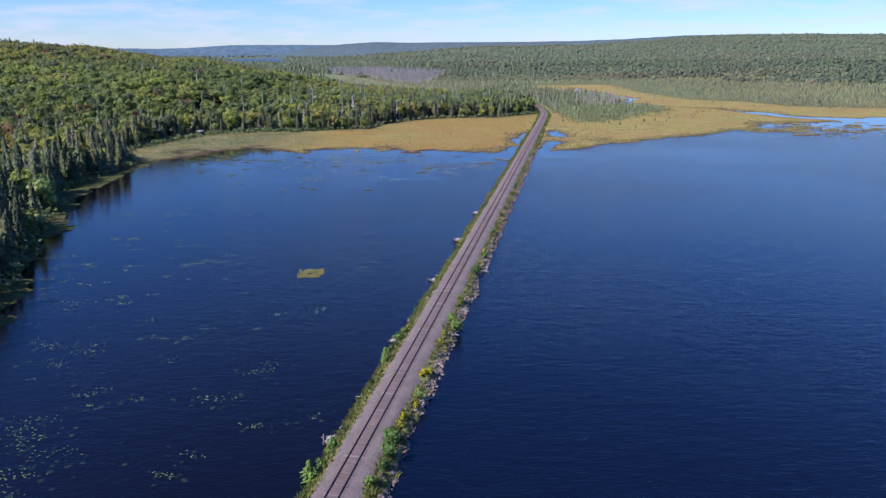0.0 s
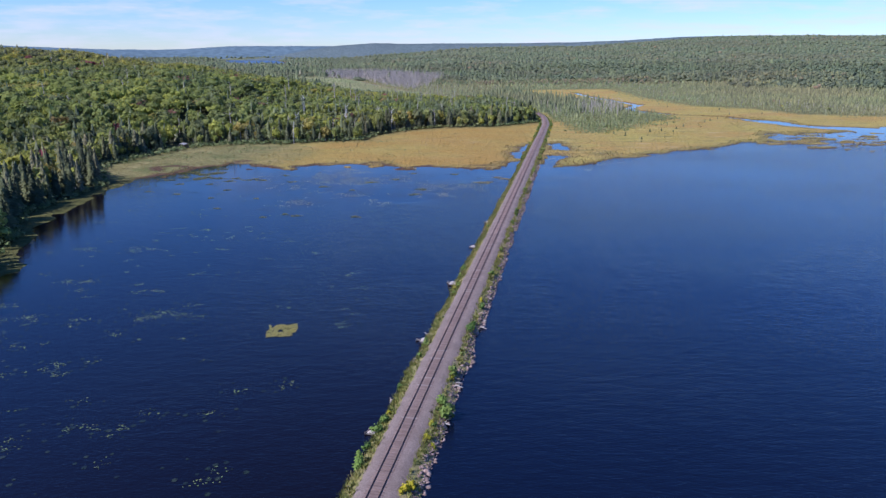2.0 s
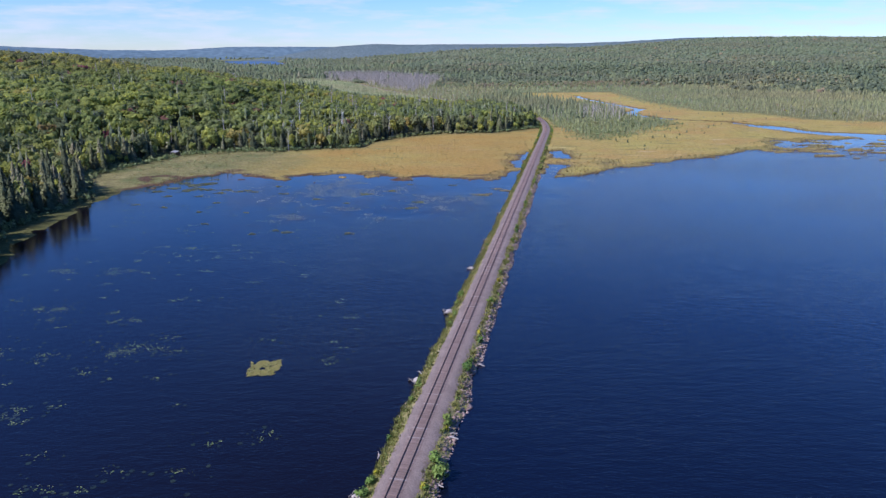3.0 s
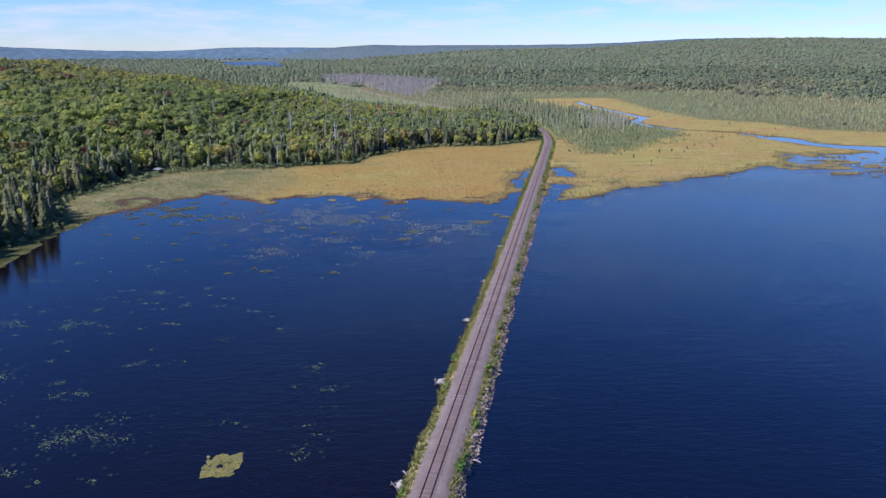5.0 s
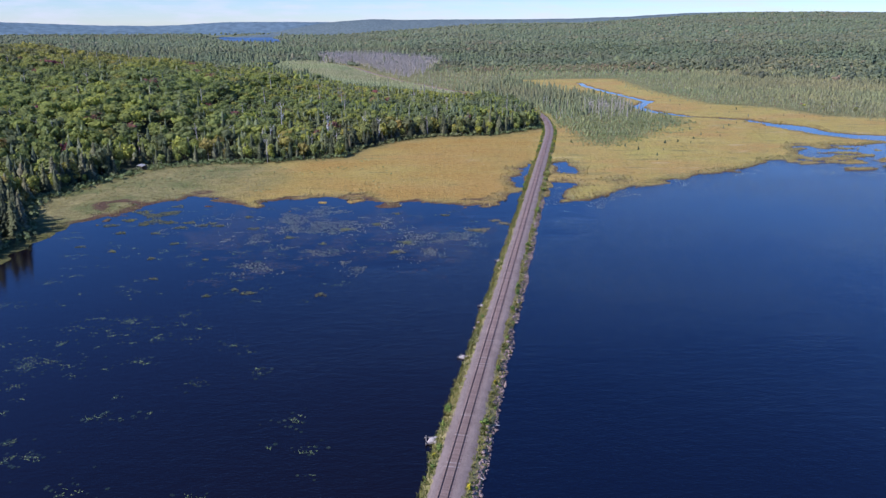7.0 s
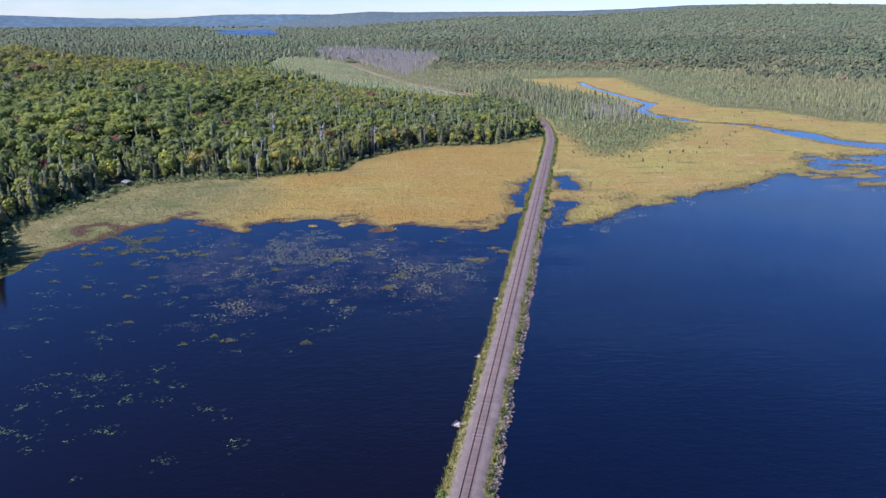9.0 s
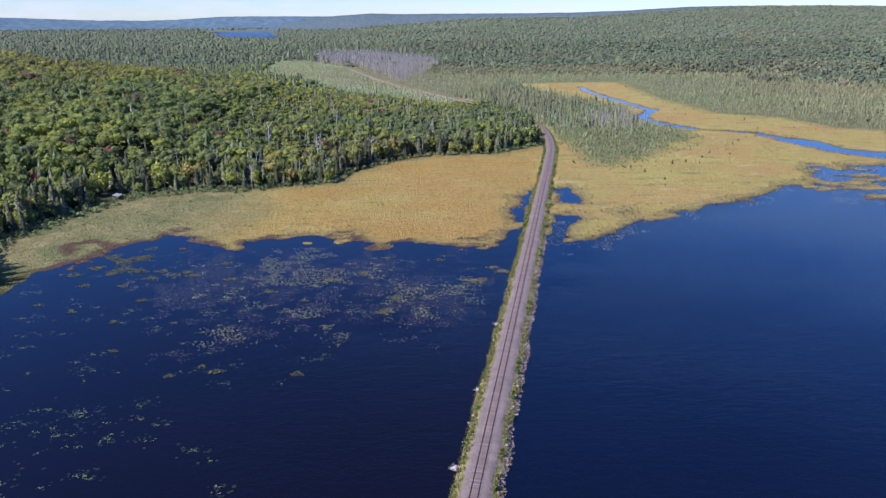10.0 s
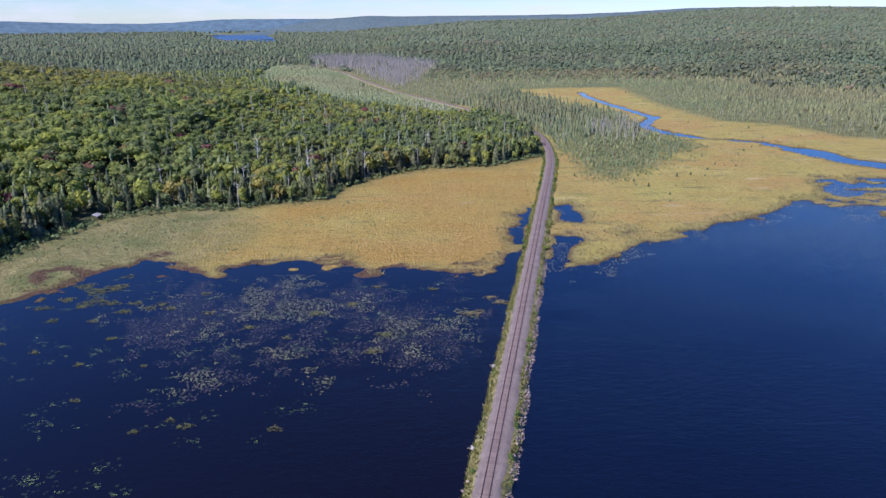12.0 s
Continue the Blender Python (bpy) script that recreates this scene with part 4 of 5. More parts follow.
        kind = "dec_near" if r1 <= 480 else "dec_mid" if r1 <= 800 else "dec_far" if r1 <= 1300 else "dec_distant" if r1 <= 2200 else "dome"
        if r1 > 800:
            pos[:, 2] -= (0.25 if r1 <= 1300 else 0.45) * tall
        put(kind, pos[dec], tall[dec] * (1.0 if r1 <= 480 else 1.16 if r1 <= 800 else 1.25 if r1 <= 1300 else 1.12) * (rng.uniform(0.65, 1.3, dec.sum()) if r1 <= 1300 else rng.uniform(0.45, 1.45, dec.sum())), tall[dec] * rng.uniform(0.92, 1.08, dec.sum()), tint[dec])
        stem = low & bog & (rng.random(n) < 0.35)
        put("bare", pos[stem], np.full(stem.sum(), 9.0 * cap), rng.uniform(5, 9, stem.sum()), tint[stem])
        pos[:, 2] = z - 0.3
        put("bare", pos[bare], np.full(bare.sum(), 20.0), rng.uniform(9, 15, bare.sum()), tint[bare])
    x, y = scatter(-310, 20, 1020, 1800, 5.0, rng)
    k = (poly_sd(x, y, DEAD_P) < 18 * fbm(x, y, 40, 87, 2) + rng.uniform(-45, 12, len(x))) & (track_dist(x, y) > 8)
    x, y = x[k], y[k]
    t = rng.uniform(7, 14, len(x))
    put("bare", np.stack([x, y, ground_z(x, y) - 0.2], -1), np.full(len(x), 24.0), t, rng.random(len(x)))
    x, y = scatter(-310, 60, 735, 1475, 3.7, rng)
    k = (poly_sd(x, y, YOUNG_P) < 3 * fbm(x, y, 30, 85, 2)) & (track_dist(x, y) > 9)
    x, y = x[k], y[k]
    t = rng.uniform(2.2, 4.6, len(x))
    put("young", np.stack([x, y, ground_z(x, y) - 0.2], -1), t * rng.uniform(1.6, 2.4, len(x)), t, np.clip(rng.normal(0.5, 0.2, len(x)) + 0.4 * fbm(x, y, 60, 86, 2), 0, 1))
    x, y = scatter(-150, 172, 618, 740, 3.4, rng)
    k = (np.hypot((x - 148) / 24, (y - 668) / 34) < 1) & (poly_sd(x, y, WEDGE) < -1) & (rng.random(len(x)) < 0.32)
    x, y = x[k], y[k]
    t = rng.uniform(8, 13, len(x))
    put("snag", np.stack([x, y, ground_z(x, y) - 0.2], -1), t * 1.4, t, rng.random(len(x)))
    x, y = scatter(80, 560, 540, 1060, 4.2, rng)
    fr, wd = poly_sd(x, y, FOREST_R), poly_sd(x, y, WEDGE)
    stray = 26 * rng.random(len(x)) ** 3 + 9 * fbm(x, y, 26, 95, 3)
    k = ((fr < stray) & (fr > -300) | (wd < 0.35 * stray)) & (track_dist(x, y) > 8) & (water_sd(x, y) > 2) & in_valley(x, y)
    x, y, wd, fr = x[k], y[k], wd[k], fr[k]
    n = len(x)
    t = rng.uniform(2.2, 5.5, n) * np.where(wd < 0, 0.8, np.clip(0.5 - fr / 120, 0.5, 1.3))
    put("bog", np.stack([x, y, ground_z(x, y) - 0.1], -1), t * rng.uniform(1.0, 1.5, n), t, np.clip(rng.normal(0.55, 0.25, n), 0, 1))
    # dead stems within the living wood
    x, y = scatter(-320, 230, 420, 800, 17, rng)
    k = ((poly_sd(x, y, FOREST_L) < -3) & (rng.random(len(x)) < 0.10)) | ((poly_sd(x, y, WEDGE) < -2) & (y > 610) & (y < 720) & (x < 168))
    x, y = x[k], y[k]
    t = rng.uniform(11, 19, len(x)) * np.where(poly_sd(x, y, WEDGE) < 0, 0.55, 1.0)
    put("snag", np.stack([x, y, ground_z(x, y) - 0.2], -1), t * 1.5, t, rng.random(len(x)))


plant_woods()
WOODS = {
    "con_mid": (T_CON_MID, M_CONIF, "spruce_wood", "dense dark green spruce and fir wood on the bog margin", "conifer wood"),
    "con_far": (T_CON_FAR, M_CONIF, "far_spruce_wood", "distant dark spruce wood on low ground", "conifer wood"),
    "dec_near": (T_CROWN_BANK, M_DECID, "lakeside_hardwoods", "green and yellowing hardwoods behind the lake shore", "forest"),
    "bog": (T_BOG, M_BOG, "bog_spruce_wood", "thin grey-green spruces crowding the bog", "conifer wood"),
    "dec_mid": (T_CROWN_MID, M_DECID, "hardwood_forest", "mixed hardwood canopy turning yellow and red on the hillside", "forest"),
    "dec_far": (T_CROWN_FAR, M_DECID, "far_hardwood_forest", "distant mixed hardwood canopy over rolling hills", "forest"),
    "dec_east": (T_CROWN_DISTANT, M_FARLEAF, "eastern_hardwood_forest", "grey-green hardwood canopy on the eastern rise", "forest"),
    "dec_distant": (T_CROWN_DISTANT, M_FARLEAF, "distant_hardwood_forest", "olive and grey-green hardwood canopy on the middle ridges", "forest"),
    "dome": (T_DOME, M_FARLEAF, "horizon_forest", "forest canopy covering the farthest hills", "forest"),
    "young": (T_BOG, M_YOUNG, "young_growth", "pale green young growth beside the railway clearing", "young wood"),
    "bare": (T_SPIKE, M_SNAG, "drowned_wood", "grey bare trunks of a drowned dead wood", "dead trees"),
    "snag": (T_SNAG, M_SNAG, "dead_stems", "pale dead stems standing among living trees", "dead trees"),
}
for key, (temps, mat, name, label, cat) in WOODS.items():
    if key not in BINS:
        continue
    pos, wide, tall, tint = (np.concatenate(c) for c in zip(*BINS[key]))
    rng = np.random.default_rng(len(key) * 13 + 5)
    v, f, tn = stamp(temps, rng.integers(0, len(temps), len(pos)), pos, rng.uniform(0, 6.283, len(pos)), wide, tall, tint)
    tagged(new(name, mesh_of(name, v, f, mat, {"tint": tn})), label, cat, kind="stuff")
    print("woods", key, len(pos), len(f))


# ---------- the wood's edge: single trees ----------
M_DECID_O = mat_leaf("leaves_broad_single", DECID[:5], 0.2, objrand=True)
M_CONIF_O = mat_leaf("needles_single", [(0.0, (0.080, 0.092, 0.050)), (0.5, (0.130, 0.142, 0.070)), (0.8, (0.200, 0.205, 0.095)), (1.0, (0.27, 0.245, 0.14))], 0.06, 0.9, objrand=True)
M_BIRCH = mat_plain("birch_bark", (0.55, 0.53, 0.48), (0.74, 0.72, 0.68), 2.5)
M_THICKET = mat_leaf("leaves_thicket", [(0.0, (0.175, 0.215, 0.090)), (0.5, (0.25, 0.295, 0.115)), (1.0, (0.37, 0.385, 0.165))], 0.25)


def tree(name, label, crown_mesh, bark, stem_top, stem_r, limbs, category="tree", group=""):
    """A tree one metre high at the origin, to be scaled where it stands."""
    rng = np.random.default_rng(len(name) + limbs)
    ob = tagged(new(name), label, category, group)
    stem = [tube([(0, 0, -0.03), (0.004, 0.003, stem_top * 0.5), (0, 0, stem_top)], [stem_r, stem_r * 0.7, stem_r * 0.15], 6)]
    for k in range(limbs):
        h, a = rng.uniform(0.3, 0.75) * stem_top, rng.uniform(0, 6.28)
        e = 0.16 + 0.06 * rng.random()
        stem.append(tube([(0, 0, h), (math.cos(a) * e, math.sin(a) * e, h + e * 0.9)], [stem_r * 0.42, stem_r * 0.1], 4))
    part("trunk", mesh_of("trunk", *join(stem), bark), ob)
    part("crown", crown_mesh, ob)
    return ob


KINDS = []
for k, t in enumerate(T_CON_NEAR):
    me = mesh_of("spruce_crown", *t, M_CONIF_O)
    KINDS.append(tree("spruce_tree", ("slender dark spruce at the wood's edge", "dark green spruce with drooping boughs", "broad shaggy fir at the wood's edge")[k],
                      me, M_BARK, 0.92, 0.012, 0, "tree", "trees along the wood's edge"))
for k, t in enumerate(T_CROWN_NEAR):
    me = mesh_of("leafy_crown", *t, M_DECID_O)
    birch = k in (1, 3)
    KINDS.append(tree("birch_tree" if birch else "maple_tree", "white-stemmed birch with light green leaves" if birch else "round-crowned maple with green to yellow leaves",
                      me, M_BIRCH if birch else M_BARK, 0.8, 0.011 if birch else 0.016, 5, "tree", "trees along the wood's edge"))


def place_single(ob, x, y, wide, tall, yaw, used, sink=0.15):
    m = pose(x, y, float(ground_z([x], [y])[0]) - sink, 0, 0, yaw) @ Matrix.Diagonal((wide, wide, tall, 1))
    return set_copy(ob, m, used)


def plant_edge():
    rng = np.random.default_rng(23)
    used = set()
    x, y = scatter(-240, 84, 60, 620, 4.1, rng)
    fl, r = poly_sd(x, y, FOREST_L), np.hypot(x, y)
    k = (fl > -13) & (fl < -0.3) & (r < 620) & in_valley(x, y) & (track_dist(x, y) > 6.5) & (np.hypot(x + 152, y - 421) > 9.5) & (np.hypot(x + 121, y - 206) > 9) & (x > -100 - 0.72 * (y - 60))
    x, y, fl = x[k], y[k], fl[k]
    for px, py, f in zip(x, y, fl):
        bank = py < 330
        if rng.random() < (0.80 if bank else 0.62):
            ob = KINDS[int(rng.integers(0, 3))]
            t = rng.uniform(13, 19) * (0.85 if f > -4 else 1.0) if bank else rng.uniform(8, 16) * (0.72 if f > -4 else 1.0)
            w = t * (rng.uniform(0.9, 1.25) if bank else rng.uniform(1.0, 1.6))
        else:
            ob = KINDS[3 + int(rng.integers(0, 5))]
            t = rng.uniform(7, 14.5) * (0.7 if f > -4 else 1.0)
            w = t * rng.uniform(0.75, 1.1)
        place_single(ob, float(px), float(py), w, t, float(rng.uniform(0, 360)), used)
    # a broad pale tree on the near bank
    pale = mat_leaf("leaves_pale", [(0.0, (0.40, 0.45, 0.12)), (1.0, (0.46, 0.50, 0.15))], 0.25, objrand=True)
    bright = tree("maple_tree", "broad pale yellow-green maple above the lake", mesh_of("leafy_crown", *T_CROWN_NEAR[2], pale), M_BARK, 0.8, 0.016, 5, "tree", "trees along the wood's edge")
    place_single(bright, -126.0, 213.0, 14.0, 12.5, 40, used)
    place_single(KINDS[5], -113.0, 183.0, 11.0, 9.0, 140, used)
    # young spruces out on the eastern bog
    sap = mesh_of("sapling_crown", *T_CON_NEAR[2], M_CONIF_O)
    sp = tree("spruce_sapling", "small dark spruce alone on the sedge bog", sap, M_BARK, 0.9, 0.02, 0, "tree", "spruces on the bog")
    spots = [(138, 486), (120, 456), (116, 500), (130, 515), (168, 530), (170, 556), (195, 556), (143, 514), (225, 602), (182, 571), (128, 470), (205, 575),
             (154, 515), (150, 496), (176, 542), (122, 486), (162, 510), (214, 588), (188, 540), (232, 655), (245, 668), (262, 690), (240, 700), (250, 640),
             (222, 720), (225, 760), (228, 800), (280, 650), (296, 640), (212, 840), (218, 900), (226, 960)]
    for px, py in spots:
        t = rng.uniform(1.0, 2.5)
        place_single(sp, px + rng.uniform(-3, 3), py + rng.uniform(-3, 3), t * rng.uniform(1.5, 2.4), t, float(rng.uniform(0, 360)), used, 0.05)


plant_edge()


def plant_thickets():
    """Alder scrub at the foot of the wood, sedge tussocks and reeds on the bog."""
    rng = np.random.default_rng(31)
    x, y = scatter(-180, 90, 80, 600, 2.1, rng)
    fl = poly_sd(x, y, FOREST_L) + 2.5 * fbm(x, y, 14, 81, 3)
    k = (fl > -3) & (fl < 2.6 + 4.5 * sstep(-60, -120, x) * (y > 330)) & (water_sd(x, y) > 0.8) & (track_dist(x, y) > 5.5) & (np.hypot(x + 147, y - 421) > 4)
    x, y = x[k], y[k]
    x2, y2 = scatter(86, 195, 490, 680, 1.9, rng)
    wd = poly_sd(x2, y2, WEDGE) + 16 * fbm(x2, y2, 24, 83, 4)
    k = (wd < 11) & ((wd > -28) | (y2 < 640)) & (rng.random(len(x2)) < np.clip(0.42 - wd / 20, 0.12, 0.8)) & (water_sd(x2, y2) > 1) & (track_dist(x2, y2) > 6)
    x2, y2 = x2[k], y2[k]
    x3, y3 = scatter(-150, -20, 335, 460, 1.7, rng)
    k = (fbm(x3, y3, 13, 89, 3) > 0.20 - 0.25 * sstep(-70, -130, x3)) & (water_sd(x3, y3) > 3) & (poly_sd(x3, y3, FOREST_L) > 1) & (rng.random(len(x3)) < 0.10)
    x3, y3 = x3[k], y3[k]
    xs, ys = np.r_[x, x2, x3], np.r_[y, y2, y3]
    n = len(xs)
    tall = np.r_[rng.uniform(1.2, 3.0, len(x)), rng.uniform(0.5, 1.7, len(x2)), rng.uniform(0.45, 0.85, len(x3))]
    broad = np.r_[np.ones(len(x) + len(x2)), np.full(len(x3), 2.0)]
    pos = np.stack([xs, ys, ground_z(xs, ys) - 0.35 * tall], -1)
    v, f, t = stamp(T_SHRUB, rng.integers(0, 6, n), pos, rng.uniform(0, 6.28, n), tall * broad * rng.uniform(1.2, 1.8, n), tall * 1.3, np.clip(rng.normal(0.5, 0.3, n) + 0.2 * (broad > 1) + 0.3 * (xs > 86), 0, 1))
    tagged(new("alder_thicket", mesh_of("alder_thicket", v, f, M_THICKET, {"tint": t})), "low green alder scrub along the wood's foot", "shrubs", kind="stuff")
    print("thicket", n, len(f))


plant_thickets()


DEAD_BIRCHES = [(-91.0, 463.0, 17), (-64.0, 492.0, 20), (-89.0, 442.5, 14), (-94.0, 503.0, 20), (-35.0, 506.0, 17), (-46.5, 524.0, 15), (-2.0, 544.9, 11), (6.5, 549.3, 12), (-117.5, 474.6, 12), (-87.6, 465.7, 11), (-63.1, 501.6, 13)]


def stand_dead_birches():
    """Bleached birch snags with forked limbs in front of the wood."""
    rng = np.random.default_rng(29)
    used, kinds = set(), []
    for limbs in (7, 11):
        ob = tagged(new("dead_birch"), "bleached dead birch with bare forked limbs", "dead tree", "dead birches at the wood's edge")
        v, f = tube([(0, 0, -0.02), (0.01, 0.01, 0.4), (-0.02, 0.02, 0.75), (0.0, 0.03, 1.0)], [0.017, 0.014, 0.009, 0.003], 6)
        part("trunk", mesh_of("trunk", v, f, M_BIRCH), ob)
        for k in range(limbs):
            h, a, e = rng.uniform(0.4, 0.85), rng.uniform(0, 6.28), rng.uniform(0.10, 0.24)
            q = (math.cos(a) * e, math.sin(a) * e, h + e * rng.uniform(0.6, 1.3))
            part("limb", mesh_of("limb", *tube([(0, 0.01, h), (q[0] * 0.55, q[1] * 0.55, h * 0.45 + q[2] * 0.55 - 0.02), q], [0.008, 0.006, 0.002], 4), M_BIRCH), ob)
        kinds.append(ob)
    for k, (x, y, t) in enumerate(DEAD_BIRCHES):
        place_single(kinds[k % 2], x, y, t * 0.72, t, float(rng.uniform(0, 360)), used)


stand_dead_birches()


def tuft(rng, blades, spread=0.35):
    """A tuft of leaning blades, one unit high."""
    vs, fs = [], []
    for k in range(blades):
        a, l = rng.uniform(0, 6.28), rng.uniform(0.15, 0.6)
        b = np.array([math.cos(a), math.sin(a), 0]) * rng.uniform(0, spread)
        side = np.array([-math.sin(a), math.cos(a), 0]) * rng.uniform(0.07, 0.13)
        tip = b + np.array([math.cos(a) * l, math.sin(a) * l, rng.uniform(0.65, 1.0)])
        vs += [b - side, b + side, tip]
        fs.append([3 * k, 3 * k + 1, 3 * k + 2])
    return np.array(vs), np.array(fs)


def plant_sedge():
    rng = np.random.default_rng(37)
    temps = [tuft(rng, 7, 0.5) for _ in range(5)]
    x, y = scatter(-160, 290, 300, 640, 2.0, rng)
    w = water_sd(x, y)
    wood = np.minimum(poly_sd(x, y, FOREST_L), np.minimum(poly_sd(x, y, FOREST_R), poly_sd(x, y, WEDGE)))
    rim = w < 7
    k = (w > 0.2) & ((w > 8) | (fbm(x, y, 11, 29, 3) + 0.16 * sstep(-60, -110, x) - 0.08 < 0.12) | (x > 22)) & (wood > 1) & (track_dist(x, y) > 5) & (rng.random(len(x)) < np.where(rim, np.where(x < 22, 0.4, 0.9), 0.15 + 0.25 * fbm(x, y, 18, 91, 3)))
    x, y, w = x[k], y[k], w[k]
    n = len(x)
    tall = rng.uniform(0.35, 0.8, n) * np.where(w < 7, 1.35, 1.0)
    tint = np.clip(0.58 + 0.5 * fbm(x, y, 22, 93, 3) + rng.normal(0, 0.16, n) - 0.30 * sstep(-70, -110, x) + 0.25 * (w < 5), 0, 1)
    pos = np.stack([x, y, ground_z(x, y) - 0.04], -1)
    v, f, t = stamp(temps, rng.integers(0, 5, n), pos, rng.uniform(0, 6.28, n), tall * rng.uniform(1.2, 2.2, n), tall, tint)
    tagged(new("sedge", mesh_of("sedge", v, f, M_SEDGE, {"tint": t})), "golden and tan sedge tussocks on the bog", "sedge", kind="stuff")
    # islets of sedge standing in the shallows
    spots = [(18.4, 317.3, 2.6), (-7.8, 302.3, 1.7), (-10.0, 291.5, 1.6), (-30.2, 317.5, 1.8), (-48.6, 307.2, 1.7), (-49.3, 254.3, 1.3), (-28.6, 253.1, 1.2),
             (-59.9, 252.1, 1.0), (-53.4, 256.7, 1.0), (-36, 300, 1.2), (-20, 325, 1.5), (-64, 318, 1.6), (-86, 300, 1.3), (-79.9, 265.4, 1.1), (-78, 322, 1.7),
             (-114, 341, 2.6), (-107, 336, 3.4), (-102, 340, 2.8), (-114, 329, 2.0), (-106, 324, 2.2), (-104, 328, 2.4), (-98, 326, 2.2), (-91, 319, 1.8), (-84, 322, 1.6), (-81, 325, 1.4), (-103, 350, 1.6), (-90, 326, 1.7), (-70, 334, 1.4), (-118, 322, 1.8), (-110, 312, 1.5),
             (-97, 312, 1.3), (25, 330, 1.6), (28, 326, 1.9), (-13, 340, 1.4), (6, 338, 1.3), (-104, 291, 1.2), (-116, 296, 1.1), (-88, 284, 1.0), (-70, 283, 0.9)]
    ps, ts = [], []
    for cx, cy, r in spots:
        m = int(26 * r * r)
        a, q = rng.uniform(0, 6.28, m), np.sqrt(rng.random(m)) * r
        q = q * (1 + 0.35 * np.sin(a * 3 + cx))
        ps.append(np.stack([cx + np.cos(a) * q * 1.35, cy + np.sin(a) * q, np.full(m, -0.05)], -1))
        ts.append(np.clip(rng.normal(0.8 if cx > 10 else 0.08, 0.10, m), 0, 1))
    pos, tint = np.concatenate(ps), np.concatenate(ts)
    n = len(pos)
    tall = rng.uniform(0.14, 0.36, n)
    v, f, t = stamp(temps, rng.integers(0, 5, n), pos, rng.uniform(0, 6.28, n), tall * 2.4, tall, tint)
    tagged(new("sedge_islets", mesh_of("sedge_islets", v, f, M_SEDGE, {"tint": t})), "olive and golden sedge clumps standing in shallow water", "sedge", kind="stuff")


plant_sedge()


def pad_template(rng, n=6):
    a = np.linspace(0.25, 6.03, n) + rng.uniform(-0.1, 0.1, n)
    v = np.concatenate([[[0, 0, 0]], np.stack([np.cos(a), np.sin(a) * rng.uniform(0.75, 1.0), rng.uniform(-0.02, 0.05, n)], -1)])
    return v, np.array([[0, i, i + 1] for i in range(1, n)])


def lay_pads(name, label, mat, pts, size, rng, tilt=0.4):
    n = len(pts)
    temps = [pad_template(rng) for _ in range(5)]
    pos = np.concatenate([pts, np.full((n, 1), 0.012)], 1)
    pos[:, 2] += rng.uniform(0, 0.02, n)
    v, f, t = stamp(temps, rng.integers(0, 5, n), pos, rng.uniform(0, 6.28, n), size, np.full(n, tilt), np.zeros(n))
    tagged(new(name, mesh_of(name, v, f, mat)), label, "water lilies", kind="stuff")


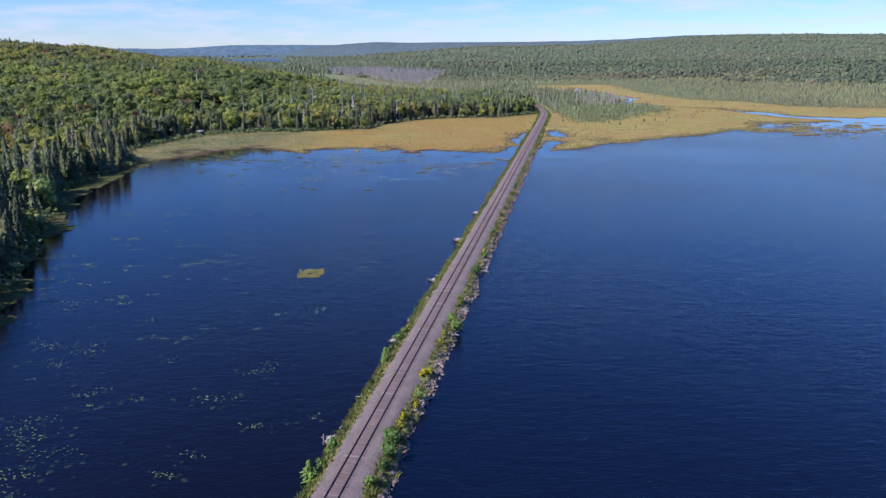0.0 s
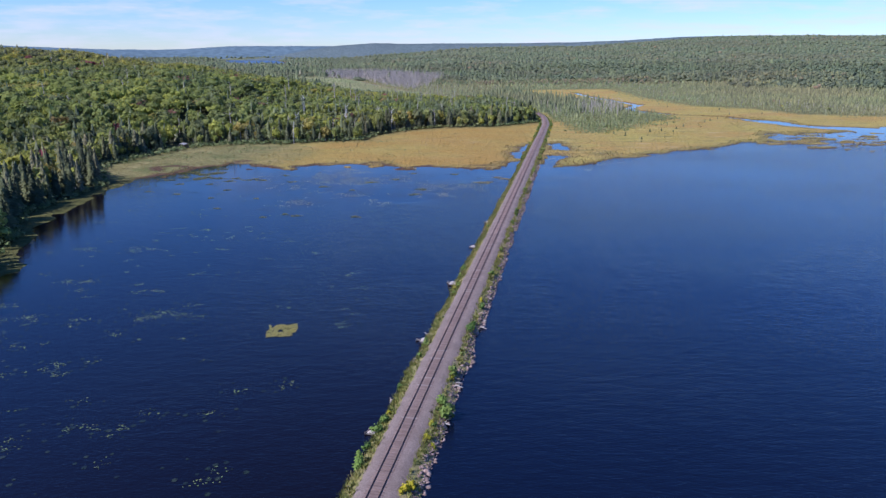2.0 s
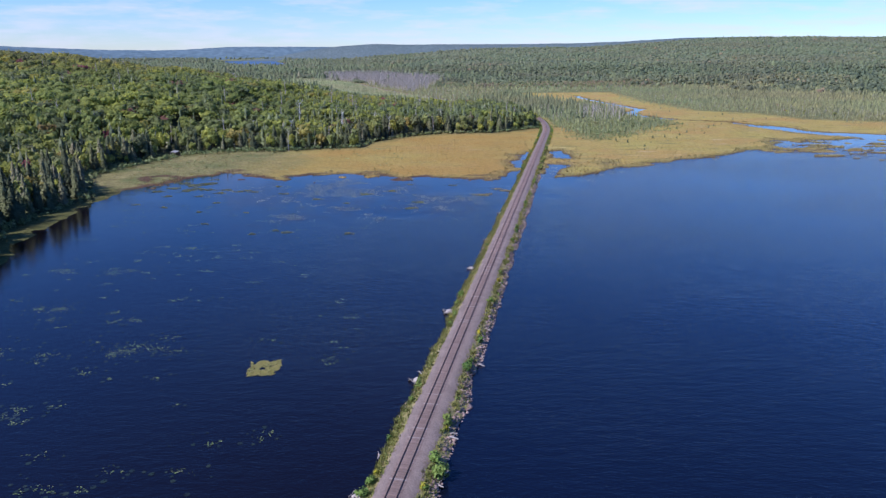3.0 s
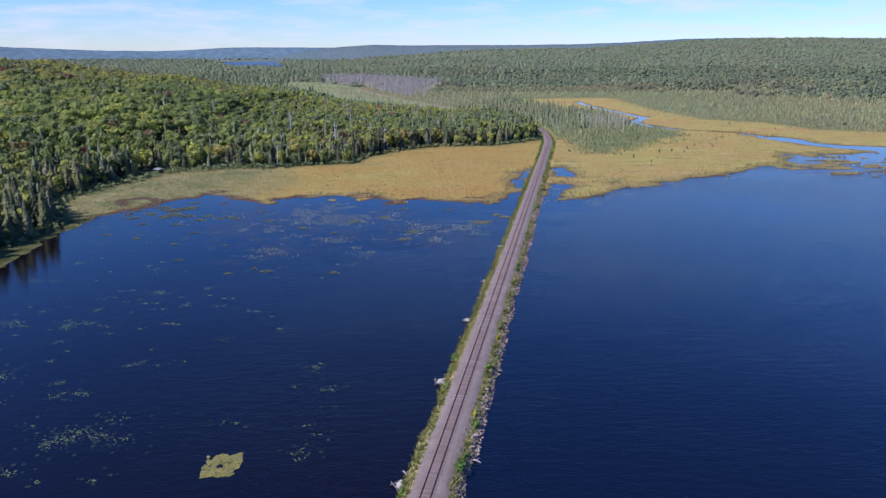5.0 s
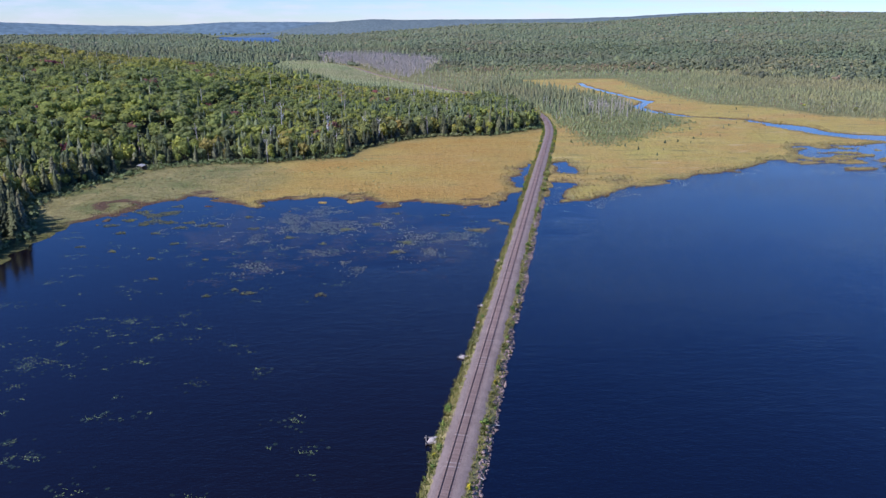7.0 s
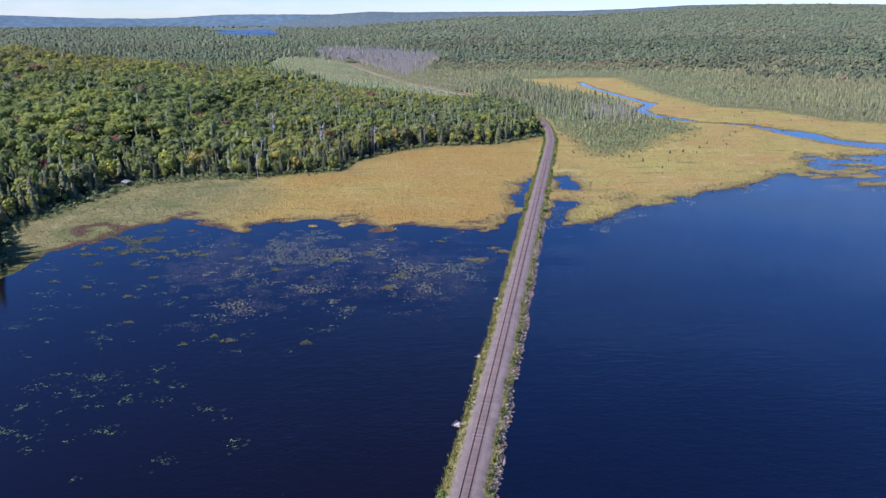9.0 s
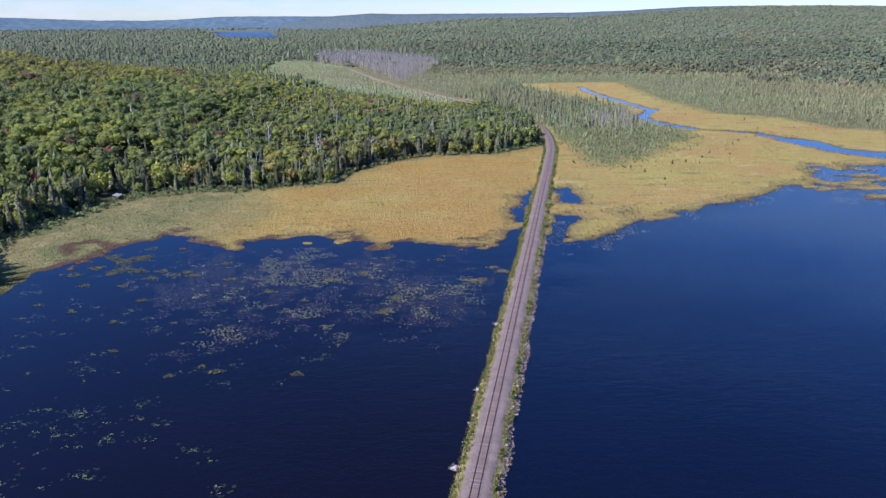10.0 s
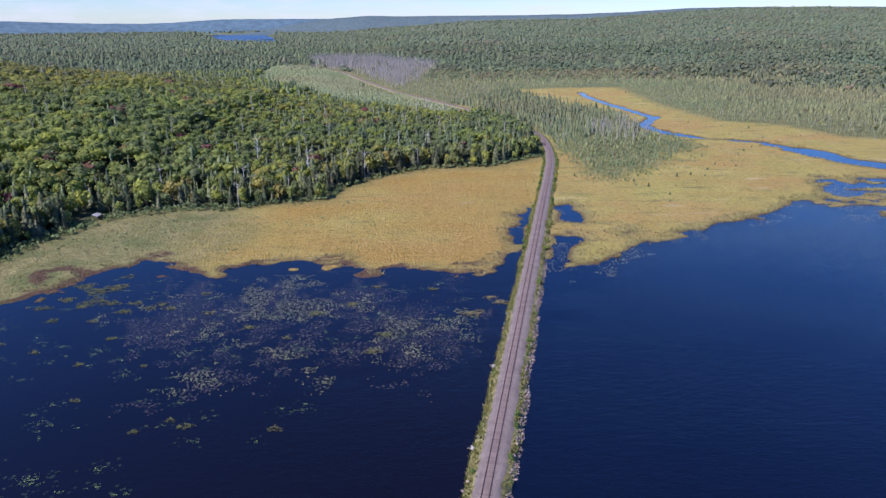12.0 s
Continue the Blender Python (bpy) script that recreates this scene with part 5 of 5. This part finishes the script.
def float_lilies():
    rng = np.random.default_rng(41)
    # the tan field before the western bog
    x, y = scatter(-100, 32, 245, 352, 0.42, rng)
    e = ((x + 40) / 60) ** 2 + ((y - 314) / 46) ** 2
    d = fbm(x, y, 17, 101, 4) + 0.75 * fbm(x / 1.4, y, 3.6, 103, 3) - 0.62 * e + 0.20
    d = np.maximum(d, 0.42 - np.hypot(x + 22, (y - 274) * 0.8) / 12 + 0.3 * fbm(x, y, 4, 105, 2))
    d = np.maximum(d, 0.42 - np.hypot(x + 56, (y - 278) * 0.8) / 10 + 0.3 * fbm(x, y, 4, 107, 2))
    d = np.maximum(d, 0.42 - np.hypot(x - 1, (y - 292) * 0.8) / 11 + 0.3 * fbm(x, y, 4, 109, 2))
    k = (d > 0.0) & (rng.random(len(x)) < np.clip(d * 2.5 - 0.32, 0.03, 0.62)) & (water_sd(x, y) < -0.6) & (track_dist(x, y) > 9)
    x, y = x[k], y[k]
    pale = rng.random(len(x)) < 0.24
    tan = np.stack([x, y], -1)
    lay_pads("lily_field", "tan and purplish lily pads floating in a broad mat", M_PADT, tan[~pale], rng.uniform(0.08, 0.24, (~pale).sum()), rng)
    wx, wy = scatter(-104, 34, 240, 356, 0.55, rng)
    we = ((wx + 38) / 62) ** 2 + ((wy - 317) / 48) ** 2
    wf = 0.8 * fbm(wx, wy, 15, 111, 4) + 0.5 * fbm(wx, wy, 4, 115, 2) - 0.55 * we + 0.38
    wk = (rng.random(len(wx)) < np.clip(2.0 * wf, 0, 0.85)) & (water_sd(wx, wy) < -0.8) & (track_dist(wx, wy) > 9)
    lay_pads("weed_mat", "brownish purple water weed just awash", M_WEED, np.stack([wx, wy], -1)[wk], rng.uniform(0.14, 0.34, wk.sum()), rng, 0.02)
    # green clumps scattered over the open water: x, y, spread
    clumps = [(-35.2, 120.4, 1.5), (-44.4, 105.7, 1.4), (-64.8, 111, 2.8), (-33.8, 92.8, 2.4), (-26.9, 85.8, 1.5), (-31.7, 78.5, 1.2), (-55.9, 81.5, 2.2),
              (-56.6, 86.6, 2.0), (-19.7, 156.6, 1.6), (-23.5, 128.9, 1.5), (-52.9, 115.3, 2.2), (-52.5, 74.4, 2.0), (-88.9, 184.3, 3.0), (-51.4, 95.9, 2.2),
              (-28.3, 103.9, 2.2), (-98.7, 159.2, 3.2), (-97.1, 166.4, 3.4), (-80.6, 121.8, 2.4), (-75.4, 132.4, 2.2), (-67.2, 135.8, 1.8), (-70.7, 112.7, 2.2),
              (-63.1, 105.8, 2.2), (-54.1, 82.9, 2.6), (-50.7, 78.8, 2.2), (-50.8, 70.5, 2.2), (-46.3, 115.3, 1.2), (-57.5, 161.8, 3.4), (-60.8, 159.5, 3.0),
              (-86.5, 159.3, 3.0), (-91.5, 146.6, 3.0), (-84.9, 213.1, 3.2), (-99.1, 213, 2.8), (-110.6, 244, 2.4), (-73.5, 234.6, 2.6)]
    for k in range(300):
        cx = rng.uniform(-112, -8)
        cy = rng.uniform(70, 300)
        if rng.random() < np.clip(0.25 + 0.012 * (-cx - 20), 0.1, 1):
            clumps.append((cx, cy, rng.uniform(0.3, 1.5)))
    for k in range(90):
        clumps.append((rng.uniform(-128, 20), rng.uniform(285, 350), rng.uniform(0.5, 1.6)))
    pts, sheen = [], []
    for cx, cy, r in clumps:
        if water_sd(np.array([cx]), np.array([cy]))[0] > -1 or track_dist(np.array([cx]), np.array([cy]))[0] < 8:
            continue
        m = int(5 + (5 if cy < 130 else 10) * r * r)
        lobes = rng.normal(0, r * 0.55, (max(2, int(2 + r)), 2)) * [1.5, 0.8]
        c = lobes[rng.integers(0, len(lobes), m)]
        pts.append(np.array([cx, cy]) + c + rng.normal(0, r * 0.28, (m, 2)) * [1.3, 0.9])
        q = max(3, m // 2)
        sheen.append(np.array([cx, cy]) + lobes[rng.integers(0, len(lobes), q)] * 1.5 + rng.normal(0, r * 0.8 + 0.3, (q, 2)) * [1.5, 1.0])
    pts = np.concatenate(pts + [tan[pale]])
    lay_pads("lily_clumps", "yellow-green lily pads in loose clumps on open water", M_PADG, pts, rng.uniform(0.06, 0.18, len(pts)), rng)
    sheen = np.concatenate(sheen)
    sheen = sheen[(water_sd(*sheen.T) < -0.5) & (track_dist(*sheen.T) > 7)]
    lay_pads("drowned_leaves", "dark wet lily leaves lying flat on the water", M_FILM, sheen, rng.uniform(0.2, 0.5, len(sheen)), rng, 0.02)
    # pads along the eastern shore and in the pools beside the line
    x, y = scatter(38, 290, 325, 520, 0.75, rng)
    w = water_sd(x, y)
    k = (w < -0.4) & (w > -11) & (fbm(x, y, 7, 117, 3) - 0.03 * np.maximum(0, -w - 3) > 0.04) & (rng.random(len(x)) < 0.5) & (track_dist(x, y) > 6.5)
    shore = np.stack([x, y], -1)[k]
    lay_pads("pool_lilies", "small tan and green lily pads along the bog's edge", M_PADT, shore, rng.uniform(0.10, 0.30, len(shore)), rng)
    # one dense raft of dead tan stems
    ru, rv = rng.uniform(-1, 1, 2200), rng.uniform(-1, 1, 2200)
    k = (np.hypot((ru + 0.05) / 0.20, (rv + 0.05) / 0.16) > 1) & (np.maximum(np.abs(ru), np.abs(rv)) + 0.35 * fbm(ru * 3, rv * 3, 1.0, 119, 2) < 0.95)
    raft = np.stack([-31.2 + ru[k] * 3.0, 153.4 + rv[k] * 3.4 + ru[k] * 0.7], -1)
    lay_pads("lily_raft", "dense tan raft of dying lily pads", M_PADT2, raft, rng.uniform(0.09, 0.2, len(raft)), rng, 1.6)


M_WEED = mat_pad("water_weed", (0.040, 0.029, 0.028), (0.095, 0.069, 0.058), 0.08)
M_FILM = mat_pad("wet_leaf", (0.012, 0.015, 0.010), (0.034, 0.042, 0.020), 0.05)
M_PADT2 = mat_pad("lily_pad_dry", (0.22, 0.175, 0.055), (0.34, 0.282, 0.090), 0.5)
float_lilies()


# ---------- banks of the causeway ----------
def stone_mesh(rng):
    v = ICO_V * rng.uniform(0.5, 1.4, (len(ICO_V), 1)) * [1.0, rng.uniform(0.55, 0.95), rng.uniform(0.5, 0.85)]
    return v, ICO_F


def bush_mesh(rng, count, size, mat):
    v, f = crown(rng, count, size, 6, low=0.05, radius=0.42, core=True)
    v[:, 2] = np.clip((v[:, 2] - 0.18) * 1.2, -0.05, 1.1)
    return mesh_of("foliage", v, f, mat)


def grow_banks():
    rng = np.random.default_rng(53)
    used = set()
    # shrubs: kind, then x, y, height
    kinds = {}
    for nm, lab, mat, cnt in (("willow_shrub", "bright green leafy willow shrub on the stony bank", M_BUSH, 230), ("goldenrod", "clump of yellow goldenrod on the bank", M_GOLD, 110),
                              ("alder_bush", "dense dark green alder bush at the water's edge", M_BUSH, 200)):
        ob = tagged(new(nm), lab, "shrub", "shrubs on the causeway")
        part("foliage", bush_mesh(rng, cnt, 0.075, mat), ob)
        stems = [tube([(0, 0, -0.05), (math.cos(a) * 0.18, math.sin(a) * 0.18, 0.5)], [0.02, 0.006], 4) for a in (0.3, 1.7, 3.1, 4.6)]
        part("stems", mesh_of("stems", *join(stems), M_BARK), ob)
        kinds[nm] = ob
    fir = tree("fir_sapling", "small bright green fir at the water's edge", mesh_of("fir_crown", *T_CON_NEAR[2], M_BUSH), M_BARK, 0.9, 0.018, 0, "tree", "shrubs on the causeway")
    kinds["fir"] = fir
    spots = [("willow_shrub", -6.9, 77.1, 2.6), ("willow_shrub", -8.1, 80.2, 2.3), ("alder_bush", -7.3, 74.5, 1.6), ("goldenrod", -3.3, 99.3, 1.5), ("goldenrod", -2.4, 100.6, 1.3),
             ("willow_shrub", -3.5, 92.8, 1.9), ("goldenrod", -3.9, 90.4, 1.1), ("goldenrod", -1.2, 111.8, 1.2), ("goldenrod", -6.4, 84.0, 1.4), ("goldenrod", -5.7, 86.2, 1.3),
             ("willow_shrub", -8.6, 70.8, 1.6), ("goldenrod", -8.0, 67.5, 1.5), ("willow_shrub", 2.4, 119.5, 2.7), ("willow_shrub", 1.4, 121.9, 2.0), ("goldenrod", -0.4, 115.6, 1.1),
             ("alder_bush", 3.0, 132.9, 1.6), ("willow_shrub", 6.8, 151.0, 2.0), ("alder_bush", 7.4, 153.3, 1.5), ("goldenrod", 8.2, 168.6, 1.1), ("alder_bush", 10.0, 165.2, 1.4),
             ("alder_bush", 13.4, 187.3, 1.4), ("goldenrod", 15.2, 202.6, 1.0), ("alder_bush", 16.6, 208.6, 1.2), ("alder_bush", 25.6, 257.5, 1.5), ("willow_shrub", 23.3, 241.2, 1.3),
             ("alder_bush", 26.0, 253.2, 1.4), ("alder_bush", 33.4, 295.8, 1.4), ("alder_bush", 42.6, 341.9, 1.9), ("willow_shrub", 57.0, 414.7, 2.3), ("alder_bush", 56.2, 410.0, 1.6)]
    spots += [("fir", -16.3, 71.7, 3.1), ("alder_bush", -14.5, 77.9, 1.7), ("alder_bush", -15.4, 74.2, 1.3), ("fir", -9.9, 104.4, 2.9), ("alder_bush", -9.3, 108.6, 1.5),
             ("alder_bush", -8.2, 112.9, 1.7), ("willow_shrub", -7.4, 115.6, 1.5), ("goldenrod", -6.9, 117.6, 1.2), ("alder_bush", -5.9, 127.6, 1.1), ("alder_bush", 6.4, 191.6, 1.6),
             ("fir", 5.4, 186.0, 1.6), ("alder_bush", 4.9, 178.2, 1.2), ("alder_bush", -2.0, 144.3, 1.4), ("alder_bush", -3.0, 139.0, 1.0)]
    for s in np.arange(S_AT(64), S_AT(600), 3.1):
        for side in (-1, 1):
            bog = s > S_AT(372)
            if rng.random() < (0.55 if bog else 0.20 if side < 0 else 0.30):
                u = side * rng.uniform(3.3, 4.5) if side < 0 else rng.uniform(3.6, 5.0)
                p = on_track(s + rng.uniform(-1.4, 1.4), u, 0.0)
                nm = ("alder_bush", "willow_shrub", "goldenrod")[int(rng.choice(3, p=(0.55, 0.3, 0.15)))]
                spots.append((nm, float(p[0]), float(p[1]), float(rng.uniform(0.5, 1.05) * (1.9 if bog else 1.0))))
    for nm, x, y, h in spots:
        s = S_AT(y)
        cx, cy = np.interp(s, ALONG, RX), np.interp(s, ALONG, RY)
        tx, ty = np.interp(s, ALONG, TX), np.interp(s, ALONG, TY)
        u = (x - cx) * ty - (y - cy) * tx
        u = max(u, 3.55) if u > 0 else min(u, -3.25)
        x, y = (float(k) for k in on_track(s, u, 0.0)[:2])
        z = max(float(bank_z(u)), 0.0) - 0.06
        w = h * rng.uniform(0.95, 1.35) * (1.75 if nm == "fir" else 1.0)
        m = pose(x, y, z, 0, 0, float(rng.uniform(0, 360))) @ Matrix.Diagonal((w, w, h, 1))
        set_copy(kinds[nm], m, used)
    # grass and weeds on both slopes
    temps = [tuft(rng, 6, 0.5) for _ in range(6)]
    n = 27200
    s = S_AT(58) + (S_AT(720) - S_AT(58)) * rng.random(n) ** 1.35
    s[-3200:] = rng.uniform(S_AT(-58), S_AT(58), 3200)
    left = rng.random(n) < 0.5
    u = np.where(left, -rng.uniform(2.55, 4.7, n), rng.uniform(3.05, 5.2, n))
    dense = fbm(s, u * 3, 6, 121, 3)
    k = rng.random(n) < np.where(left, 0.95, np.clip(0.62 + 1.0 * dense - 0.55 * (u > 4.3), 0.08, 1)) * np.where((np.abs(u) < 3.2), 0.55, 1)
    s, u = s[k], u[k]
    wob = fbm(s, np.sign(u) * 40 + 0 * s, 9, 61, 3) * 0.75 * np.clip((np.abs(u) - 2.0) / 2.5, 0, 1.2)
    pos = on_track(s, u + np.sign(u) * wob, bank_z(u) - 0.05)
    n = len(s)
    tall = rng.uniform(0.3, 0.8, n)
    tint = np.clip(0.36 + 0.55 * fbm(s, u, 5, 123, 3) + rng.normal(0, 0.14, n), 0, 1)
    v, f, t = stamp(temps, rng.integers(0, 6, n), pos, rng.uniform(0, 6.28, n), tall * rng.uniform(0.9, 1.6, n), tall, tint)
    tagged(new("bank_grass", mesh_of("bank_grass", v, f, M_GRASS, {"tint": t})), "rough green and straw grass along the causeway banks", "grass", kind="stuff")


grow_banks()


# ---------- old pole cribs on the western water's edge ----------
def build_crib():
    rng = np.random.default_rng(61)
    ob = tagged(new("pole_crib"), "pale stones in a broken timber crib at the water", "pole crib", "cribs along the causeway")
    for k, (x, y, r) in enumerate(((0, 0, 0.75), (0.55, 0.5, 0.42), (-0.5, -0.45, 0.4), (0.5, -0.5, 0.36))):
        v = ICO_V * rng.uniform(0.8, 1.15, (len(ICO_V), 1)) * [r, r * 0.9, r * 0.72] + [x, y, 0.30]
        part("boulder", mesh_of("boulder", v, ICO_F, M_PALE), ob)
    for a, b, z in (((-1.1, -0.9), (1.1, -0.85), 0.25), ((-1.2, 0.85), (1.0, 0.95), 0.22), ((-0.95, -1.15), (-0.9, 1.1), 0.42)):
        part("log", mesh_of("log", *tube([(*a, z), (*b, z + 0.06)], [0.11, 0.09], 6), M_TIMBER), ob, "grey weathered crib log")
    part("post", mesh_of("post", *tube([(-0.95, -0.9, -1.2), (-1.0, -0.95, 0.7)], [0.12, 0.09], 6), M_TIMBER), ob, "broken grey post")
    return ob


crib, crib_used = build_crib(), set()
for x, y, yaw, sc in ((-15.1, 81.7, 12, 1.0), (-8.9, 114.6, -20, 0.85), (-2.4, 148.3, 35, 1.0), (3.6, 182.6, 4, 1.15), (10.0, 215.6, -30, 0.95), (15.7, 245.6, 50, 0.8),
                      (22.8, 282.6, 15, 0.85), (29.6, 317.0, -12, 0.7), (36.5, 350.0, 30, 0.7)):
    m = pose(x, y, -0.12, 0, 0, yaw) @ Matrix.Diagonal((sc, sc, sc, 1))
    set_copy(crib, m, crib_used)


def wash_driftwood():
    rng = np.random.default_rng(67)
    used = set()
    base = tagged(new("driftwood"), "bleached branch washed up on the stones", "driftwood", "driftwood on the causeway")
    part("stem", mesh_of("stem", *tube([(-0.5, 0, 0), (0, 0.05, 0.06), (0.5, -0.03, 0.02)], [0.045, 0.06, 0.03], 5), M_SNAG), base)
    part("branch", mesh_of("branch", *tube([(0.05, 0.04, 0.06), (0.3, 0.28, 0.2)], [0.03, 0.01], 4), M_SNAG), base)
    spots = [(S_AT(117.3), 4.9, 2.2)] + [(float(rng.uniform(S_AT(66), S_AT(350))), float(rng.choice((-4.6, 4.9, 5.3, 5.5))), float(rng.uniform(1.0, 2.3))) for _ in range(24)]
    for k, (s, u, ln) in enumerate(spots):
        p = on_track(s, u, max(float(bank_z(u)), 0) + 0.12)
        m = pose(*map(float, p), 0, float(rng.uniform(-12, 12)), float(rng.uniform(0, 360))) @ Matrix.Diagonal((ln, ln * 1.2, ln * 1.2, 1))
        set_copy(base, m, used)


wash_driftwood()


# ---------- shelter at the wood's edge ----------
def build_shelter(x, y, yaw):
    z = float(ground_z([x], [y])[0])
    ob = tagged(new("lean_to_shelter"), "small open timber shelter with a pale metal roof", "shelter")
    ob.matrix_basis = pose(x, y, z, 0, 0, yaw)
    for px, py, h in ((-2.6, -1.3, 2.0), (2.6, -1.3, 2.0), (-2.6, 1.3, 2.6), (2.6, 1.3, 2.6)):
        part("post", mesh_of("post", *tube([(px, py, -0.3), (px, py, h)], [0.09, 0.09], 6), M_TIMBER), ob)
    c = math.atan2(0.6, 2.6)
    v, f = box_bevel(5.2, 2.7, 0.09, 0.02)
    rv = np.stack([v[:, 0], v[:, 1] * math.cos(c) - v[:, 2] * math.sin(c), v[:, 1] * math.sin(c) + v[:, 2] * math.cos(c) + 2.36], -1)
    part("roof", mesh_of("roof", rv, f, M_ROOF), ob, "pale sheet-metal roof")
    v, f = box_bevel(5.3, 0.06, 2.2, 0.01)
    part("back_wall", mesh_of("back_wall", v + [0, 1.32, 1.2], f, M_TIMBER), ob)


build_shelter(-148.5, 423.5, -38)


# ---------- stones and sleepers, one by one ----------
def lay_stones():
    rng = np.random.default_rng(71)
    heap = tagged(new("riprap"), "pinkish grey quarry stones heaped along the water", "riprap")
    temps = [stone_mesh(rng) for _ in range(6)]
    meshes = [mesh_of("stone", *t, M_STONE) for t in temps]
    s = np.sort(rng.uniform(S_AT(60), S_AT(372), 4600))
    u = rng.uniform(4.1, 5.7, len(s))
    k = fbm(s, u * 2, 7, 131, 3) + 0.28 * (u - 4.5) > -0.22
    s, u = s[k], u[k]
    ls = np.sort(rng.uniform(S_AT(60), S_AT(372), 150))
    s, u = np.r_[s, ls], np.r_[u, -rng.uniform(3.9, 5.0, len(ls))]
    order = np.argsort(s)
    s, u = s[order], u[order]
    wob = fbm(s, np.sign(u) * 40 + 0 * s, 9, 61, 3) * 0.75 * np.clip((np.abs(u) - 2.0) / 2.5, 0, 1.2)
    size = np.clip(rng.lognormal(-1.65, 0.45, len(s)), 0.10, 0.62)
    p = on_track(s, u + np.sign(u) * wob, np.maximum(bank_z(u), -0.1) + size * 0.18)
    yaw, pick = rng.uniform(0, 6.28, len(s)), rng.integers(0, 6, len(s))
    for i in range(min(300, len(s))):
        ob = part("stone", meshes[pick[i]], heap)
        ob.matrix_basis = Matrix.Translation(p[i]) @ Euler((rng.uniform(-0.3, 0.3), rng.uniform(-0.3, 0.3), yaw[i])).to_matrix().to_4x4() @ Matrix.Diagonal((*(size[i],) * 3, 1))
    # the rest, with the stretch behind the start of the flight
    s0 = rng.uniform(S_AT(-58), S_AT(60), 900)
    u0 = np.where(rng.random(900) < 0.12, -rng.uniform(3.9, 5.0, 900), rng.uniform(3.9, 5.8, 900))
    size = np.r_[size, np.clip(rng.lognormal(-1.65, 0.45, 900), 0.10, 0.62)]
    p = np.concatenate([p, on_track(s0, u0, np.maximum(bank_z(u0), -0.1) + 0.05)])
    s, pick, yaw = np.r_[s, s0], np.r_[pick, rng.integers(0, 6, 900)], np.r_[yaw, rng.uniform(0, 6.28, 900)]
    j = slice(300, None)
    v, f, t = stamp(temps, pick[j], p[j], yaw[j], size[j], size[j], rng.random(len(s))[j])
    tagged(part("far_stones", mesh_of("far_stones", v, f, M_STONES), heap), kind="stuff")


def mat_islands(name, a, b, scale):
    m = Mat(name, 0.9, 0.2)
    geo = m.n("ShaderNodeNewGeometry")
    c = m.mix(m.noise(scale, 4), a, b)
    k = m.math("ADD", m.math("MULTIPLY", geo.outputs["Random Per Island"], 0.6), 0.7)
    m.color(m.mix(1.0, c, k, "MULTIPLY")).bump(m.noise(scale * 5, 3), 0.5, 0.04)
    return m.m


M_STONES = mat_islands("stones_far", (0.175, 0.122, 0.098), (0.340, 0.255, 0.212), 1.6)
M_TIES = mat_islands("sleepers_far", (0.165, 0.115, 0.094), (0.250, 0.185, 0.155), 3.0)
M_TIEPALE = mat_plain("sleeper_bleached", (0.26, 0.215, 0.19), (0.36, 0.31, 0.28), 3.0)


def lay_sleepers():
    rng = np.random.default_rng(73)
    me, pale = mesh_of("sleeper", TIE_V, TIE_F, M_TIE), mesh_of("sleeper", TIE_V, TIE_F, M_TIEPALE)
    s = np.arange(S_AT(60), S_END - 8, 0.56)
    s = s + rng.normal(0, 0.02, len(s))
    p = on_track(s, rng.normal(0, 0.03, len(s)), np.full(len(s), 1.535))
    yaw = np.arctan2(-np.interp(s, ALONG, TX), np.interp(s, ALONG, TY)) + rng.normal(0, 0.012, len(s))
    for i in range(300):
        ob = part("sleeper", pale if rng.random() < 0.055 else me, track)
        ob.matrix_basis = pose(*map(float, p[i]), 0, 0, math.degrees(yaw[i]))
    s0 = np.arange(S_AT(-58), S_AT(60) - 0.4, 0.56)
    p = np.concatenate([p, on_track(s0, 0.0, np.full(len(s0), 1.535))])
    yaw = np.r_[yaw, np.arctan2(-np.interp(s0, ALONG, TX), np.interp(s0, ALONG, TY))]
    s = np.r_[s, s0]
    j = slice(300, None)
    v, f, t = stamp([(TIE_V, TIE_F)], np.zeros(len(s), int)[j], p[j], yaw[j], np.ones(len(s))[j], np.ones(len(s))[j], np.zeros(len(s))[j])
    tagged(part("far_sleepers", mesh_of("far_sleepers", v, f, M_TIES), track), kind="stuff")


lay_stones()
lay_sleepers()
